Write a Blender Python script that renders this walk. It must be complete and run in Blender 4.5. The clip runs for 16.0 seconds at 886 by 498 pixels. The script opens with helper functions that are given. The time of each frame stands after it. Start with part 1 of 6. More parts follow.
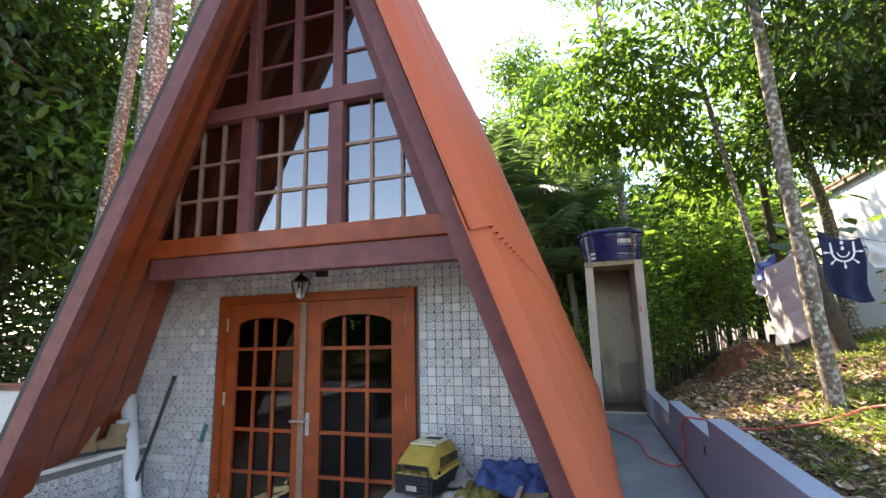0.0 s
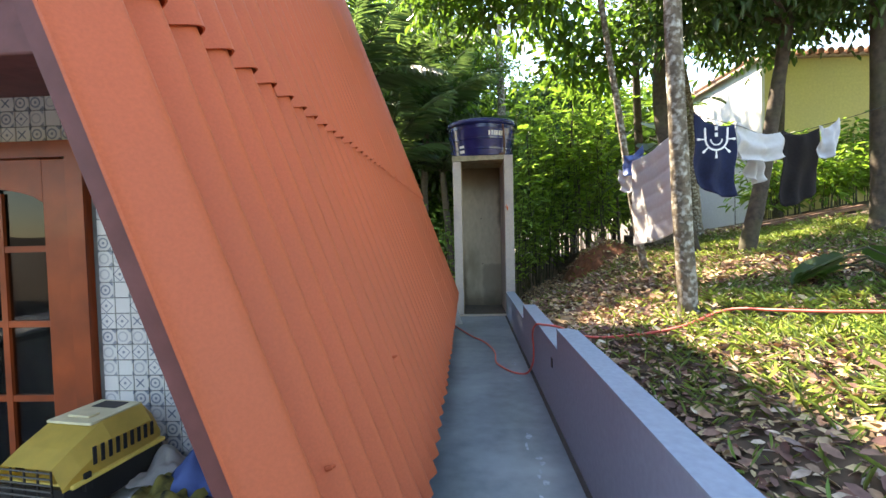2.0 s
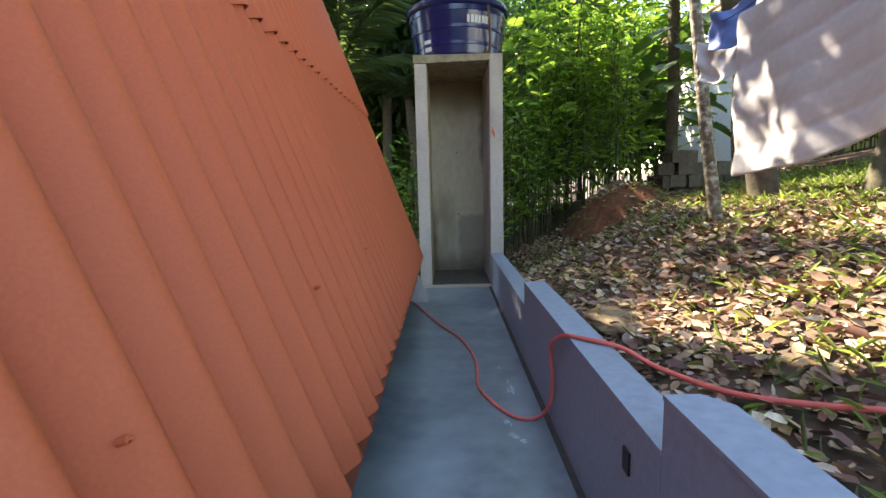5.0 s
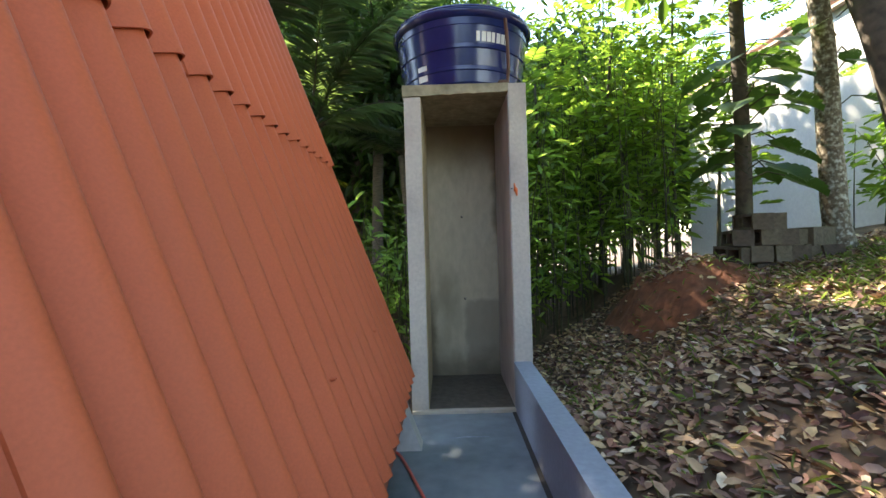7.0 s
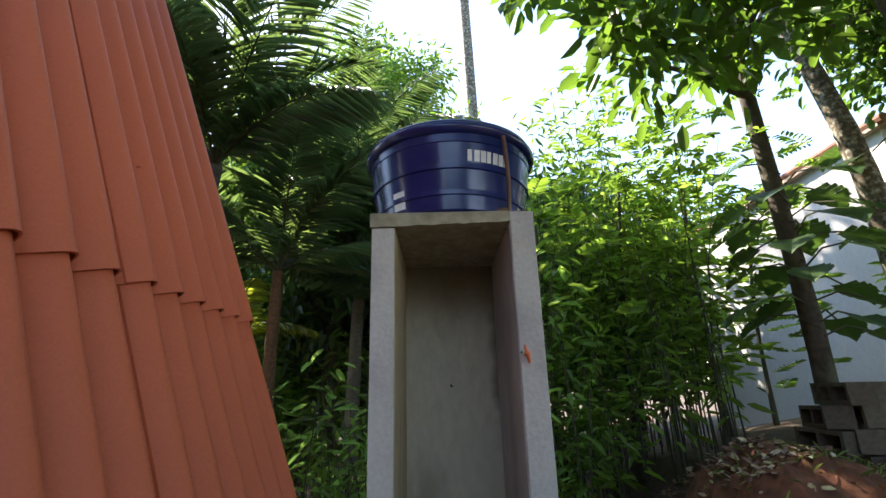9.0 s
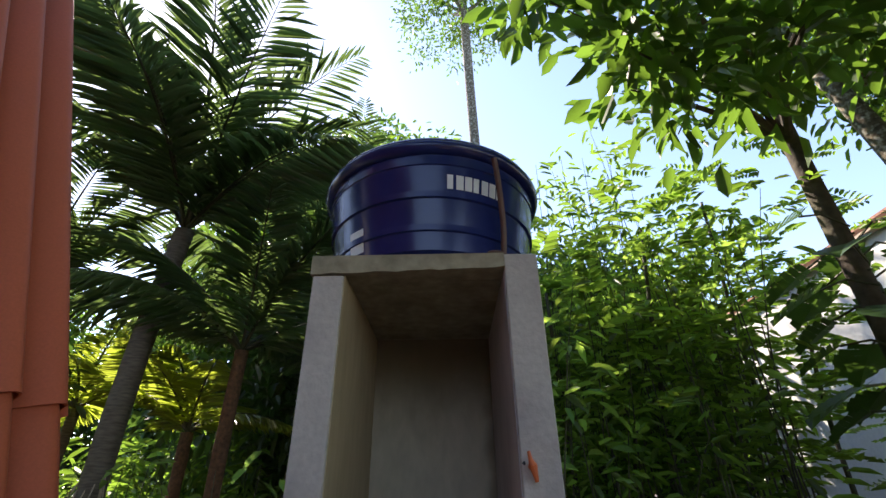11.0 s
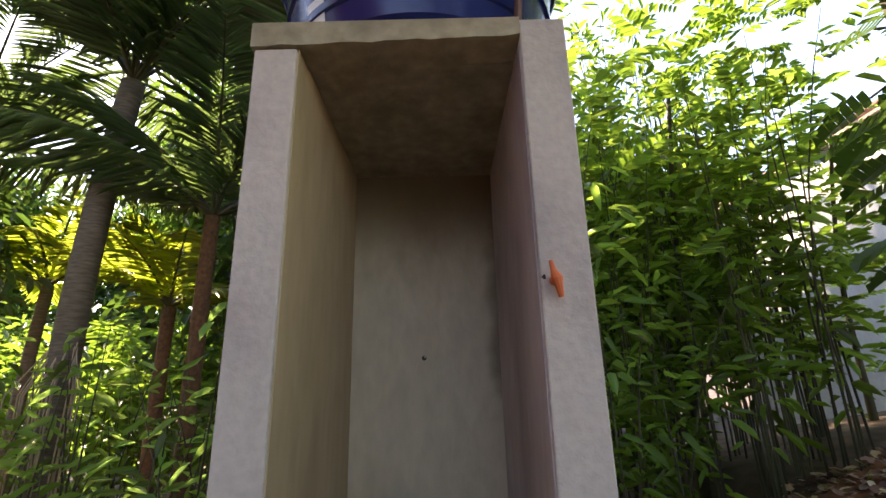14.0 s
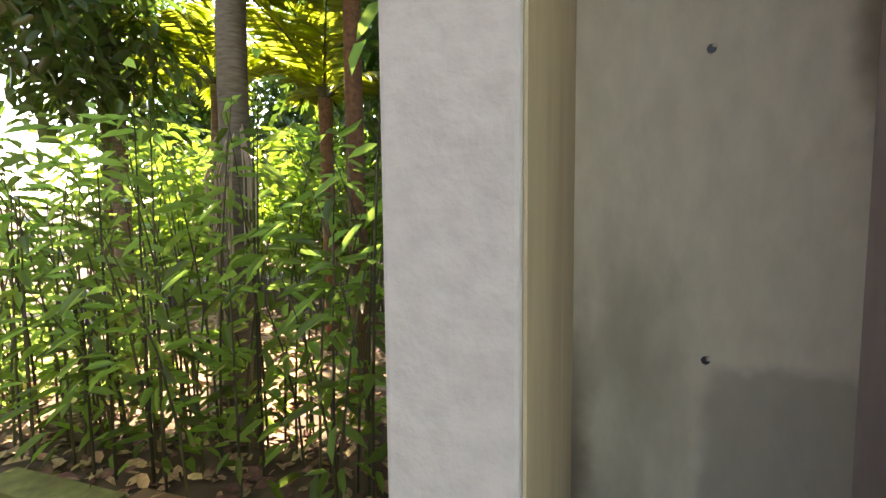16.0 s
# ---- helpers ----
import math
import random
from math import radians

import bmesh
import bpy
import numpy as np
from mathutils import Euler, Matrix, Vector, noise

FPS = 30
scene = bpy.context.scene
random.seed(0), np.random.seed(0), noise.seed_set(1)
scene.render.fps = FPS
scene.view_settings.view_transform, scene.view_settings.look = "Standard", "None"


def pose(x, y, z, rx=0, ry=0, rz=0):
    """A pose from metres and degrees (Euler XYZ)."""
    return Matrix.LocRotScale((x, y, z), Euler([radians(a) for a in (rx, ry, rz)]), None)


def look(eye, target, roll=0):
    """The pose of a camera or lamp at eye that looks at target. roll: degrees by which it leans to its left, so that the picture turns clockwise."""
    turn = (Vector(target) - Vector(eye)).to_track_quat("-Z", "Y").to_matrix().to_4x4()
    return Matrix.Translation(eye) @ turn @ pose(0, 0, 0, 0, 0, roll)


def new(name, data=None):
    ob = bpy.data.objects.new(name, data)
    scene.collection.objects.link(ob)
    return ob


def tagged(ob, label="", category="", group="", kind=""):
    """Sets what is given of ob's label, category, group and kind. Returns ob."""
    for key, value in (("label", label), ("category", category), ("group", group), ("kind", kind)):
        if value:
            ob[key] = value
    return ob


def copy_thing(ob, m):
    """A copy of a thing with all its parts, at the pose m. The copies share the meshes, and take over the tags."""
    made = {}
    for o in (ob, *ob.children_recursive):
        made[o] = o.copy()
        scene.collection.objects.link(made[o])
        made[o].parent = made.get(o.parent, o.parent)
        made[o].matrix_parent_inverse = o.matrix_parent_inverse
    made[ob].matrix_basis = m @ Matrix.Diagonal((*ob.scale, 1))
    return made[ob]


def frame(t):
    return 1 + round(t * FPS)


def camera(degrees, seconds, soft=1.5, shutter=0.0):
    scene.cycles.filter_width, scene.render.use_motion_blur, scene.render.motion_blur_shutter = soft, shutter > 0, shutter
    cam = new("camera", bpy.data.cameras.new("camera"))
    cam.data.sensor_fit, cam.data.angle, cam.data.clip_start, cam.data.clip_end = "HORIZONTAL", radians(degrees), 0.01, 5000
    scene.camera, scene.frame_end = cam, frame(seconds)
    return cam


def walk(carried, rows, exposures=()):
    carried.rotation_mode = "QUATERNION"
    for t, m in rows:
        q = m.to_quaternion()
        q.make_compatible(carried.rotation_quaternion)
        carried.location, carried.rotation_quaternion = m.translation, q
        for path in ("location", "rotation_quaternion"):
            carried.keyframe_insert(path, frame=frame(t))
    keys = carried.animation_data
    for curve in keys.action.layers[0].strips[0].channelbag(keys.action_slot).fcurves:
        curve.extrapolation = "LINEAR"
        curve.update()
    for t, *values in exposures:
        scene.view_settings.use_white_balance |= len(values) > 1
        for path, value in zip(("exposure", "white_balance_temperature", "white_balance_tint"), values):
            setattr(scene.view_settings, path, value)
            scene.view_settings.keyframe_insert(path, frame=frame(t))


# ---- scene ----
cam = camera(87.8, 16.0)
PATH = [
    (0, (-0.046, -0.362, 1.469), (-0.612, 1.524, 1.818), -1.4),
    (0.5, (0.02, -0.094, 1.414), (-0.421, 1.848, 1.607), -1.4),
    (1, (0.081, 0.218, 1.384), (-0.228, 2.193, 1.449), -1.5),
    (1.5, (0.163, 0.543, 1.398), (-0.03, 2.533, 1.375), -1.4),
    (2, (0.245, 0.836, 1.399), (0.139, 2.831, 1.326), -1.4),
    (2.5, (0.295, 1.155, 1.34), (0.239, 3.152, 1.232), -1.2),
    (3, (0.366, 1.499, 1.143), (0.325, 3.491, 0.978), -1.5),
    (3.2, (0.371, 1.651, 1.086), (0.338, 3.642, 0.893), -1.0),
    (5.3, (0.354, 3.31, 1.223), (0.339, 5.291, 0.947), -1.5),
    (5.5, (0.367, 3.466, 1.234), (0.352, 5.451, 0.984), -1.6),
    (6, (0.358, 3.891, 1.268), (0.342, 5.883, 1.089), -1.6),
    (6.5, (0.373, 4.314, 1.285), (0.356, 6.311, 1.193), -1.6),
    (7, (0.335, 4.735, 1.341), (0.325, 6.734, 1.329), -1.6),
    (7.5, (0.323, 5.133, 1.394), (0.32, 7.13, 1.497), -1.4),
    (8, (0.394, 5.449, 1.433), (0.382, 7.429, 1.721), -1.5),
    (8.5, (0.437, 5.638, 1.505), (0.412, 7.587, 1.952), -0.9),
    (9, (0.415, 5.815, 1.584), (0.447, 7.724, 2.18), -1.6),
    (9.5, (0.556, 6.006, 1.611), (0.552, 7.866, 2.347), -1.1),
    (11.8, (0.632, 6.87, 1.714), (0.608, 8.614, 2.694), -0.7),
    (12.5, (0.647, 7.001, 1.73), (0.627, 8.773, 2.658), -1.0),
    (13, (0.664, 7.094, 1.661), (0.632, 8.89, 2.54), -0.7),
    (13.8, (0.634, 7.187, 1.554), (0.625, 9.086, 2.182), -1.1),
    (14.5, (0.546, 7.381, 1.421), (0.55, 9.343, 1.806), -1.9),
    (15, (0.471, 7.63, 1.327), (0.339, 9.617, 1.515), -1.0),
    (15.5, (0.372, 7.883, 1.26), (0.034, 9.854, 1.254), -0.7),
    (16, (0.228, 8.037, 1.216), (-0.396, 9.93, 1.054), -0.6),
]
walk(cam, [(t, look(eye, target, roll)) for t, eye, target, roll in PATH],
     [(0, 3.0, 7800, 17), (0.5, 3.4, 7900, 13), (1, 3.5, 7900, 13), (2, 3.15, 7800, 13), (3, 3.0, 7600, 13), (5.5, 3.2, 7600, 13), (7, 3.25, 7500, 13), (8.5, 2.95, 7200, 15), (9.5, 2.25, 7000, 17), (12.5, 1.95, 7100, 22), (13.5, 2.3, 7500, 25), (14.5, 3.5, 8700, 28), (15.2, 3.75, 8700, 27), (16, 3.75, 8900, 20)])

# ---- light ----
SUN_AZ, SUN_EL = radians(-41.5), radians(44)
world = bpy.data.worlds.new("world")
scene.world = world
world.use_nodes = True
wn = world.node_tree
sky = wn.nodes.new("ShaderNodeTexSky")
sky.sky_type, sky.sun_disc, sky.sun_elevation, sky.sun_rotation = "NISHITA", False, SUN_EL, SUN_AZ
sky.dust_density, sky.air_density, sky.ozone_density = 0.25, 1.0, 1.6
wn.links.new(sky.outputs[0], wn.nodes["Background"].inputs[0])
wn.nodes["Background"].inputs[1].default_value = 0.12
sun = new("sun", bpy.data.lights.new("sun", "SUN"))
sun.data.energy, sun.data.angle, sun.data.color = 3.2, radians(0.6), (1.0, 0.93, 0.82)
to_sun = Vector((math.sin(SUN_AZ) * math.cos(SUN_EL), math.cos(SUN_AZ) * math.cos(SUN_EL), math.sin(SUN_EL)))
sun.matrix_world = look(to_sun * 30, (0, 0, 0))


# ---- materials ----
def material(name, color=(0.5, 0.5, 0.5), rough=0.6, metal=0.0, bump=0.0, scale=20.0, vary=0.15, stain=0.0, stain_color=(0.1, 0.09, 0.07), stain_scale=1.5,
             by="", spread=0.0, coat=0.0, stretch=(1, 1, 1), coords="Object"):
    """A procedural surface: colour with grain and stains, bump, and a shift of tone from piece to piece (by: 'object' or 'island')."""
    m = bpy.data.materials.new(name)
    m.use_nodes = True
    n, l = m.node_tree.nodes, m.node_tree.links
    b = n["Principled BSDF"]
    b.inputs["Roughness"].default_value, b.inputs["Metallic"].default_value = rough, metal
    b.inputs["Coat Weight"].default_value = coat
    tc = n.new("ShaderNodeTexCoord")
    mp = n.new("ShaderNodeMapping")
    mp.inputs["Scale"].default_value = stretch
    if coords == "World":
        geo = n.new("ShaderNodeNewGeometry")
        l.new(geo.outputs["Position"], mp.inputs[0])
    else:
        l.new(tc.outputs[coords], mp.inputs[0])
    fine = n.new("ShaderNodeTexNoise")
    fine.inputs["Scale"].default_value, fine.inputs["Detail"].default_value = scale, 8
    l.new(mp.outputs[0], fine.inputs["Vector"])
    big = n.new("ShaderNodeTexNoise")
    big.inputs["Scale"].default_value, big.inputs["Detail"].default_value = stain_scale, 5
    l.new(mp.outputs[0], big.inputs["Vector"])
    hsv = n.new("ShaderNodeHueSaturation")
    hsv.inputs["Color"].default_value = (*color, 1)
    rng = n.new("ShaderNodeMapRange")
    rng.inputs["From Min"].default_value, rng.inputs["From Max"].default_value = 0.3, 0.7
    rng.inputs["To Min"].default_value, rng.inputs["To Max"].default_value = 1 - vary, 1 + vary
    l.new(fine.outputs["Fac"], rng.inputs["Value"])
    value = rng.outputs[0]
    if by:
        rnd = n.new("ShaderNodeObjectInfo").outputs["Random"] if by == "object" else n.new("ShaderNodeNewGeometry").outputs["Random Per Island"]
        r2 = n.new("ShaderNodeMapRange")
        r2.inputs["To Min"].default_value, r2.inputs["To Max"].default_value = 1 - spread, 1 + spread
        l.new(rnd, r2.inputs["Value"])
        mul = n.new("ShaderNodeMath")
        mul.operation = "MULTIPLY"
        l.new(value, mul.inputs[0])
        l.new(r2.outputs[0], mul.inputs[1])
        value = mul.outputs[0]
        r3 = n.new("ShaderNodeMapRange")
        r3.inputs["To Min"].default_value, r3.inputs["To Max"].default_value = 0.5 - spread * 0.06, 0.5 + spread * 0.06
        l.new(rnd, r3.inputs["Value"])
        l.new(r3.outputs[0], hsv.inputs["Hue"])
    l.new(value, hsv.inputs["Value"])
    out = hsv.outputs[0]
    if stain:
        ramp = n.new("ShaderNodeMapRange")
        ramp.inputs["From Min"].default_value, ramp.inputs["From Max"].default_value = 0.48, 0.68
        ramp.inputs["To Max"].default_value = stain
        l.new(big.outputs["Fac"], ramp.inputs["Value"])
        mix = n.new("ShaderNodeMix")
        mix.data_type = "RGBA"
        l.new(ramp.outputs[0], mix.inputs["Factor"])
        l.new(out, mix.inputs["A"])
        mix.inputs["B"].default_value = (*stain_color, 1)
        out = mix.outputs["Result"]
    l.new(out, b.inputs["Base Color"])
    if bump:
        bp = n.new("ShaderNodeBump")
        bp.inputs["Strength"].default_value, bp.inputs["Distance"].default_value = min(1.0, bump), 0.01
        l.new(fine.outputs["Fac"], bp.inputs["Height"])
        l.new(bp.outputs[0], b.inputs["Normal"])
    return m


def leaf_material(name, color, glow, rough=0.45, spread=0.4, thin_share=0.35):
    """Foliage: a glossy skin over a translucent blade, each blade with its own tone."""
    m = material(name, color, rough, vary=0.1, scale=30, by="island", spread=spread)
    n, l = m.node_tree.nodes, m.node_tree.links
    tr = n.new("ShaderNodeBsdfTranslucent")
    hs = n.new("ShaderNodeHueSaturation")
    hs.inputs["Color"].default_value = (*glow, 1)
    r = n.new("ShaderNodeMapRange")
    r.inputs["To Min"].default_value, r.inputs["To Max"].default_value = 1 - spread, 1 + spread
    l.new(n.new("ShaderNodeNewGeometry").outputs["Random Per Island"], r.inputs["Value"])
    l.new(r.outputs[0], hs.inputs["Value"])
    l.new(hs.outputs[0], tr.inputs["Color"])
    mx = n.new("ShaderNodeMixShader")
    mx.inputs[0].default_value = thin_share
    l.new(n["Principled BSDF"].outputs[0], mx.inputs[1])
    l.new(tr.outputs[0], mx.inputs[2])
    l.new(mx.outputs[0], n["Material Output"].inputs["Surface"])
    return m


def add_tone_band(m, color, amount, x=None, z=None, seed=0.0):
    """Blends a colour softly in within x and z bands, each (from, full, full, to), its edge broken by noise."""
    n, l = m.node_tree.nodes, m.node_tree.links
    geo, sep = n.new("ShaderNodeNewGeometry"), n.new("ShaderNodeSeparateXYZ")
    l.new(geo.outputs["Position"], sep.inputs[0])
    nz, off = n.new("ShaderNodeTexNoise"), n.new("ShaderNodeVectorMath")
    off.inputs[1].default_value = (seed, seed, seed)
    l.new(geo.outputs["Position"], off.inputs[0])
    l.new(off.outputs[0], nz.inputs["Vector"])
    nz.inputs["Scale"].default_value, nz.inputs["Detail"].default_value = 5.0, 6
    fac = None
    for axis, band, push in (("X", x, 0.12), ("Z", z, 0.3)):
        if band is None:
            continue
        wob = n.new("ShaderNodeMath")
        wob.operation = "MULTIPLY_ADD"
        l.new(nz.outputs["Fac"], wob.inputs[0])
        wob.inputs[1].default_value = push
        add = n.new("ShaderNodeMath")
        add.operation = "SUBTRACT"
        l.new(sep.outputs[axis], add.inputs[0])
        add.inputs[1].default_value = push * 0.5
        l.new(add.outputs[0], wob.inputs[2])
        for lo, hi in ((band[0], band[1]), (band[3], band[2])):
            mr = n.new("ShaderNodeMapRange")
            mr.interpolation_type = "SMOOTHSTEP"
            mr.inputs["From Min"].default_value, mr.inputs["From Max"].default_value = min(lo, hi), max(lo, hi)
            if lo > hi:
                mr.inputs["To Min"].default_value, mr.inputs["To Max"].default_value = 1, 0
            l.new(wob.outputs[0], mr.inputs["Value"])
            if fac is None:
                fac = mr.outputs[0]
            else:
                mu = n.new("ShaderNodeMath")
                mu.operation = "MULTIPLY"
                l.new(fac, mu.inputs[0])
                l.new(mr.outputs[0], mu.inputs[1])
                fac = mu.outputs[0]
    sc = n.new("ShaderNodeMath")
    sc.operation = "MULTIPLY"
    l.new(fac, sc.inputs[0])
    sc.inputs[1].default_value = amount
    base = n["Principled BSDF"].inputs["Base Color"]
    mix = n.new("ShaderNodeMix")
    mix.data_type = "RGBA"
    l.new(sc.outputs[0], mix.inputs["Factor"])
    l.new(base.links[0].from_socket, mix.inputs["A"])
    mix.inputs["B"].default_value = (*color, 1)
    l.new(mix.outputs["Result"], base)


M = {}
M["roof"] = material("terracotta_painted_fibre_cement", (0.485, 0.107, 0.044), 0.55, bump=0.05, scale=140, vary=0.07, stain=0.22, stain_color=(0.36, 0.10, 0.045), stain_scale=1.2)
M["roof"].node_tree.nodes["Principled BSDF"].inputs["Specular IOR Level"].default_value = 0.25
M["barge"] = material("purple_brown_painted_wood", (0.16, 0.055, 0.05), 0.55, bump=0.25, scale=14, vary=0.2, stain=0.3, stain_color=(0.10, 0.028, 0.02), stretch=(1, 1, 1))
M["redwood"] = material("varnished_red_wood", (0.30, 0.056, 0.013), 0.42, bump=0.15, scale=7, vary=0.3, stain=0.5, stain_color=(0.14, 0.03, 0.012), stain_scale=3, coat=0.08, stretch=(1, 6, 1))
for wood in ("redwood", "barge"):
    M[wood].node_tree.nodes["Principled BSDF"].inputs["Specular IOR Level"].default_value = 0.3
M["soffit"] = material("dark_red_varnished_boards", (0.27, 0.052, 0.016), 0.4, bump=0.15, scale=7, vary=0.3, stain=0.4, stain_color=(0.07, 0.018, 0.01), stretch=(5, 1, 1))
M["mullion"] = material("worn_wooden_glazing_bar", (0.24, 0.13, 0.085), 0.5, bump=0.2, scale=30, vary=0.25)
M["concrete"] = material("grey_cement_render", (0.49, 0.425, 0.335), 0.85, bump=0.5, scale=16, vary=0.1, stain=0.4, stain_color=(0.28, 0.245, 0.19), stain_scale=2.2, coords="World")
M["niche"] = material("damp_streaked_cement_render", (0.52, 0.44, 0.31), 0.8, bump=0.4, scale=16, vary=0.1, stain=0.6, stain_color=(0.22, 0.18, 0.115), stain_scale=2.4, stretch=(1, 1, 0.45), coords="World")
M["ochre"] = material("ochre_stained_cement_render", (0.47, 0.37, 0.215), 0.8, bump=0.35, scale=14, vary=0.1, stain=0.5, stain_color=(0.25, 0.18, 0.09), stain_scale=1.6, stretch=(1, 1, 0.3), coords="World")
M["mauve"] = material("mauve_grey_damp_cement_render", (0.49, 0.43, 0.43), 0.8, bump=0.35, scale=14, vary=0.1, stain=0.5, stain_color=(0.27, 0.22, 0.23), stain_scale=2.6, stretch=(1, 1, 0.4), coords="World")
M["render_rough"] = material("pitted_cement_render", (0.53, 0.47, 0.40), 0.9, bump=0.5, scale=38, vary=0.08, stain=0.5, stain_color=(0.30, 0.25, 0.235), stain_scale=2.0, coords="World")
# damp patch low on the right of the back wall
add_tone_band(M["niche"], (0.27, 0.225, 0.165), 0.7, x=(0.50, 0.56, 2.0, 2.1), z=(-2, -1, 0.72, 0.80), seed=1.0)
# darker bands: left edge low down, right edge high up, then top, then foot
add_tone_band(M["niche"], (0.13, 0.095, 0.055), 0.9, x=(-1, 0, 0.17, 0.27), z=(-2, -1, 0.4, 1.3), seed=4.0)
add_tone_band(M["niche"], (0.15, 0.115, 0.075), 0.8, x=(0.80, 0.88, 2.0, 2.1), z=(1.2, 1.6, 3.0, 3.1), seed=6.0)
add_tone_band(M["niche"], (0.17, 0.13, 0.08), 0.85, z=(1.9, 2.5, 4.0, 4.1), seed=8.0)
add_tone_band(M["niche"], (0.14, 0.11, 0.07), 0.8, z=(-2, -1, 0.05, 0.35), seed=9.0)
M["floor"] = material("wet_blue_grey_painted_cement", (0.155, 0.185, 0.205), 0.3, bump=0.12, scale=9, vary=0.2, stain=0.7, stain_color=(0.29, 0.33, 0.35), stain_scale=1.6, coords="World")
M["wallpaint"] = material("blue_grey_wall_paint", (0.255, 0.295, 0.375), 0.6, bump=0.2, scale=30, vary=0.07, stain=0.3, stain_color=(0.23, 0.24, 0.32), stain_scale=1.4, coords="World")
M["wallcap"] = material("pale_blue_grey_wall_cap", (0.27, 0.325, 0.40), 0.6, bump=0.2, scale=30, vary=0.1, stain=0.3, stain_color=(0.24, 0.28, 0.34), coords="World")
M["ground"] = material("dark_forest_soil", (0.105, 0.072, 0.045), 0.95, bump=1.0, scale=6, vary=0.5, stain=0.6, stain_color=(0.06, 0.045, 0.03), stain_scale=0.9, coords="World")
M["redsoil"] = material("red_clay", (0.17, 0.062, 0.03), 0.95, bump=1.0, scale=14, vary=0.4, stain=0.5, stain_color=(0.07, 0.035, 0.02), stain_scale=4)
M["bark"] = material("lichen_spotted_bark", (0.13, 0.105, 0.07), 0.9, bump=1.0, scale=22, vary=0.5, stain=1.0, stain_color=(0.46, 0.45, 0.38), stain_scale=24)
M["darkbark"] = material("dark_brown_bark", (0.075, 0.058, 0.042), 0.9, bump=1.0, scale=16, vary=0.4, stain=0.4, stain_color=(0.09, 0.10, 0.04), stain_scale=4)
M["palmbark"] = material("grey_ringed_palm_bark", (0.13, 0.11, 0.085), 0.9, bump=0.8, scale=10, vary=0.35, stretch=(1, 1, 6))
M["fibre"] = material("reddish_palm_fibre", (0.13, 0.062, 0.03), 0.9, bump=0.8, scale=30, vary=0.4)
M["stem"] = material("green_brown_cane", (0.055, 0.055, 0.022), 0.6, vary=0.4, scale=4, by="island", spread=0.5)
M["leaf"] = leaf_material("broad_green_leaves", (0.05, 0.105, 0.025), (0.19, 0.36, 0.04), thin_share=0.4)
M["leafdark"] = leaf_material("deep_green_leaves", (0.035, 0.078, 0.02), (0.10, 0.20, 0.03), thin_share=0.3)
M["leafbright"] = leaf_material("bright_young_leaves", (0.075, 0.155, 0.028), (0.27, 0.46, 0.05), thin_share=0.45)
M["cane"] = leaf_material("cane_leaves", (0.085, 0.17, 0.045), (0.44, 0.68, 0.10), rough=0.24, spread=0.6, thin_share=0.5)
M["canelit"] = leaf_material("sunlit_cane_leaves", (0.08, 0.15, 0.035), (0.36, 0.60, 0.12), rough=0.25, spread=0.6, thin_share=0.55)
M["palm"] = leaf_material("palm_leaflets", (0.055, 0.095, 0.05), (0.20, 0.32, 0.08), rough=0.28, spread=0.3, thin_share=0.38)
M["palmlit"] = leaf_material("yellow_green_palm_leaflets", (0.12, 0.17, 0.03), (0.5, 0.62, 0.06), rough=0.35, thin_share=0.5)
M["grass"] = leaf_material("short_lawn_grass", (0.14, 0.20, 0.045), (0.36, 0.48, 0.09), spread=0.5)
M["litter"] = material("fallen_brown_leaves", (0.32, 0.195, 0.125), 0.8, vary=0.3, scale=30, by="island", spread=0.75)
M["litterpale"] = material("fallen_pale_leaves", (0.47, 0.37, 0.28), 0.8, vary=0.3, scale=30, by="island", spread=0.5)
M["tank"] = material("navy_blue_plastic", (0.011, 0.02, 0.115), 0.19, bump=0.02, scale=5, vary=0.15, stain=0.12, stain_color=(0.05, 0.06, 0.15), stain_scale=9)
M["white"] = material("white_plastic", (0.75, 0.75, 0.74), 0.5, vary=0.05)
M["pvcbrown"] = material("brown_water_pipe", (0.13, 0.06, 0.04), 0.45, vary=0.1)
M["orange"] = material("orange_plastic", (0.72, 0.16, 0.05), 0.5, vary=0.1)
M["black"] = material("black_plastic", (0.012, 0.012, 0.013), 0.45, vary=0.1)
M["iron"] = material("black_painted_iron", (0.015, 0.014, 0.014), 0.4, metal=0.3, vary=0.1)
M["yellow"] = material("pale_yellow_plastic", (0.72, 0.53, 0.12), 0.5, vary=0.08, stain=0.2, stain_color=(0.55, 0.46, 0.25))
M["cream"] = material("faded_cream_plastic", (0.62, 0.55, 0.34), 0.55, vary=0.08)
M["hose"] = material("pink_red_garden_hose", (0.72, 0.14, 0.11), 0.45, vary=0.15, scale=6)
M["sheet"] = material("white_cotton_cloth", (0.52, 0.52, 0.53), 0.9, bump=0.3, scale=30, vary=0.05, stain=0.12, stain_color=(0.5, 0.48, 0.46))
M["navy"] = material("navy_cotton_cloth", (0.010, 0.017, 0.055), 0.9, bump=0.3, scale=40, vary=0.15)
M["blackcloth"] = material("black_cotton_cloth", (0.011, 0.008, 0.008), 0.95, bump=0.3, scale=40, vary=0.2)
M["bluetarp"] = material("blue_cloth_tarpaulin", (0.10, 0.17, 0.42), 0.6, bump=0.3, scale=14, vary=0.2)
M["camo"] = material("camouflage_cloth", (0.28, 0.24, 0.06), 0.9, vary=0.2, stain=1.0, stain_color=(0.02, 0.022, 0.018), stain_scale=18)
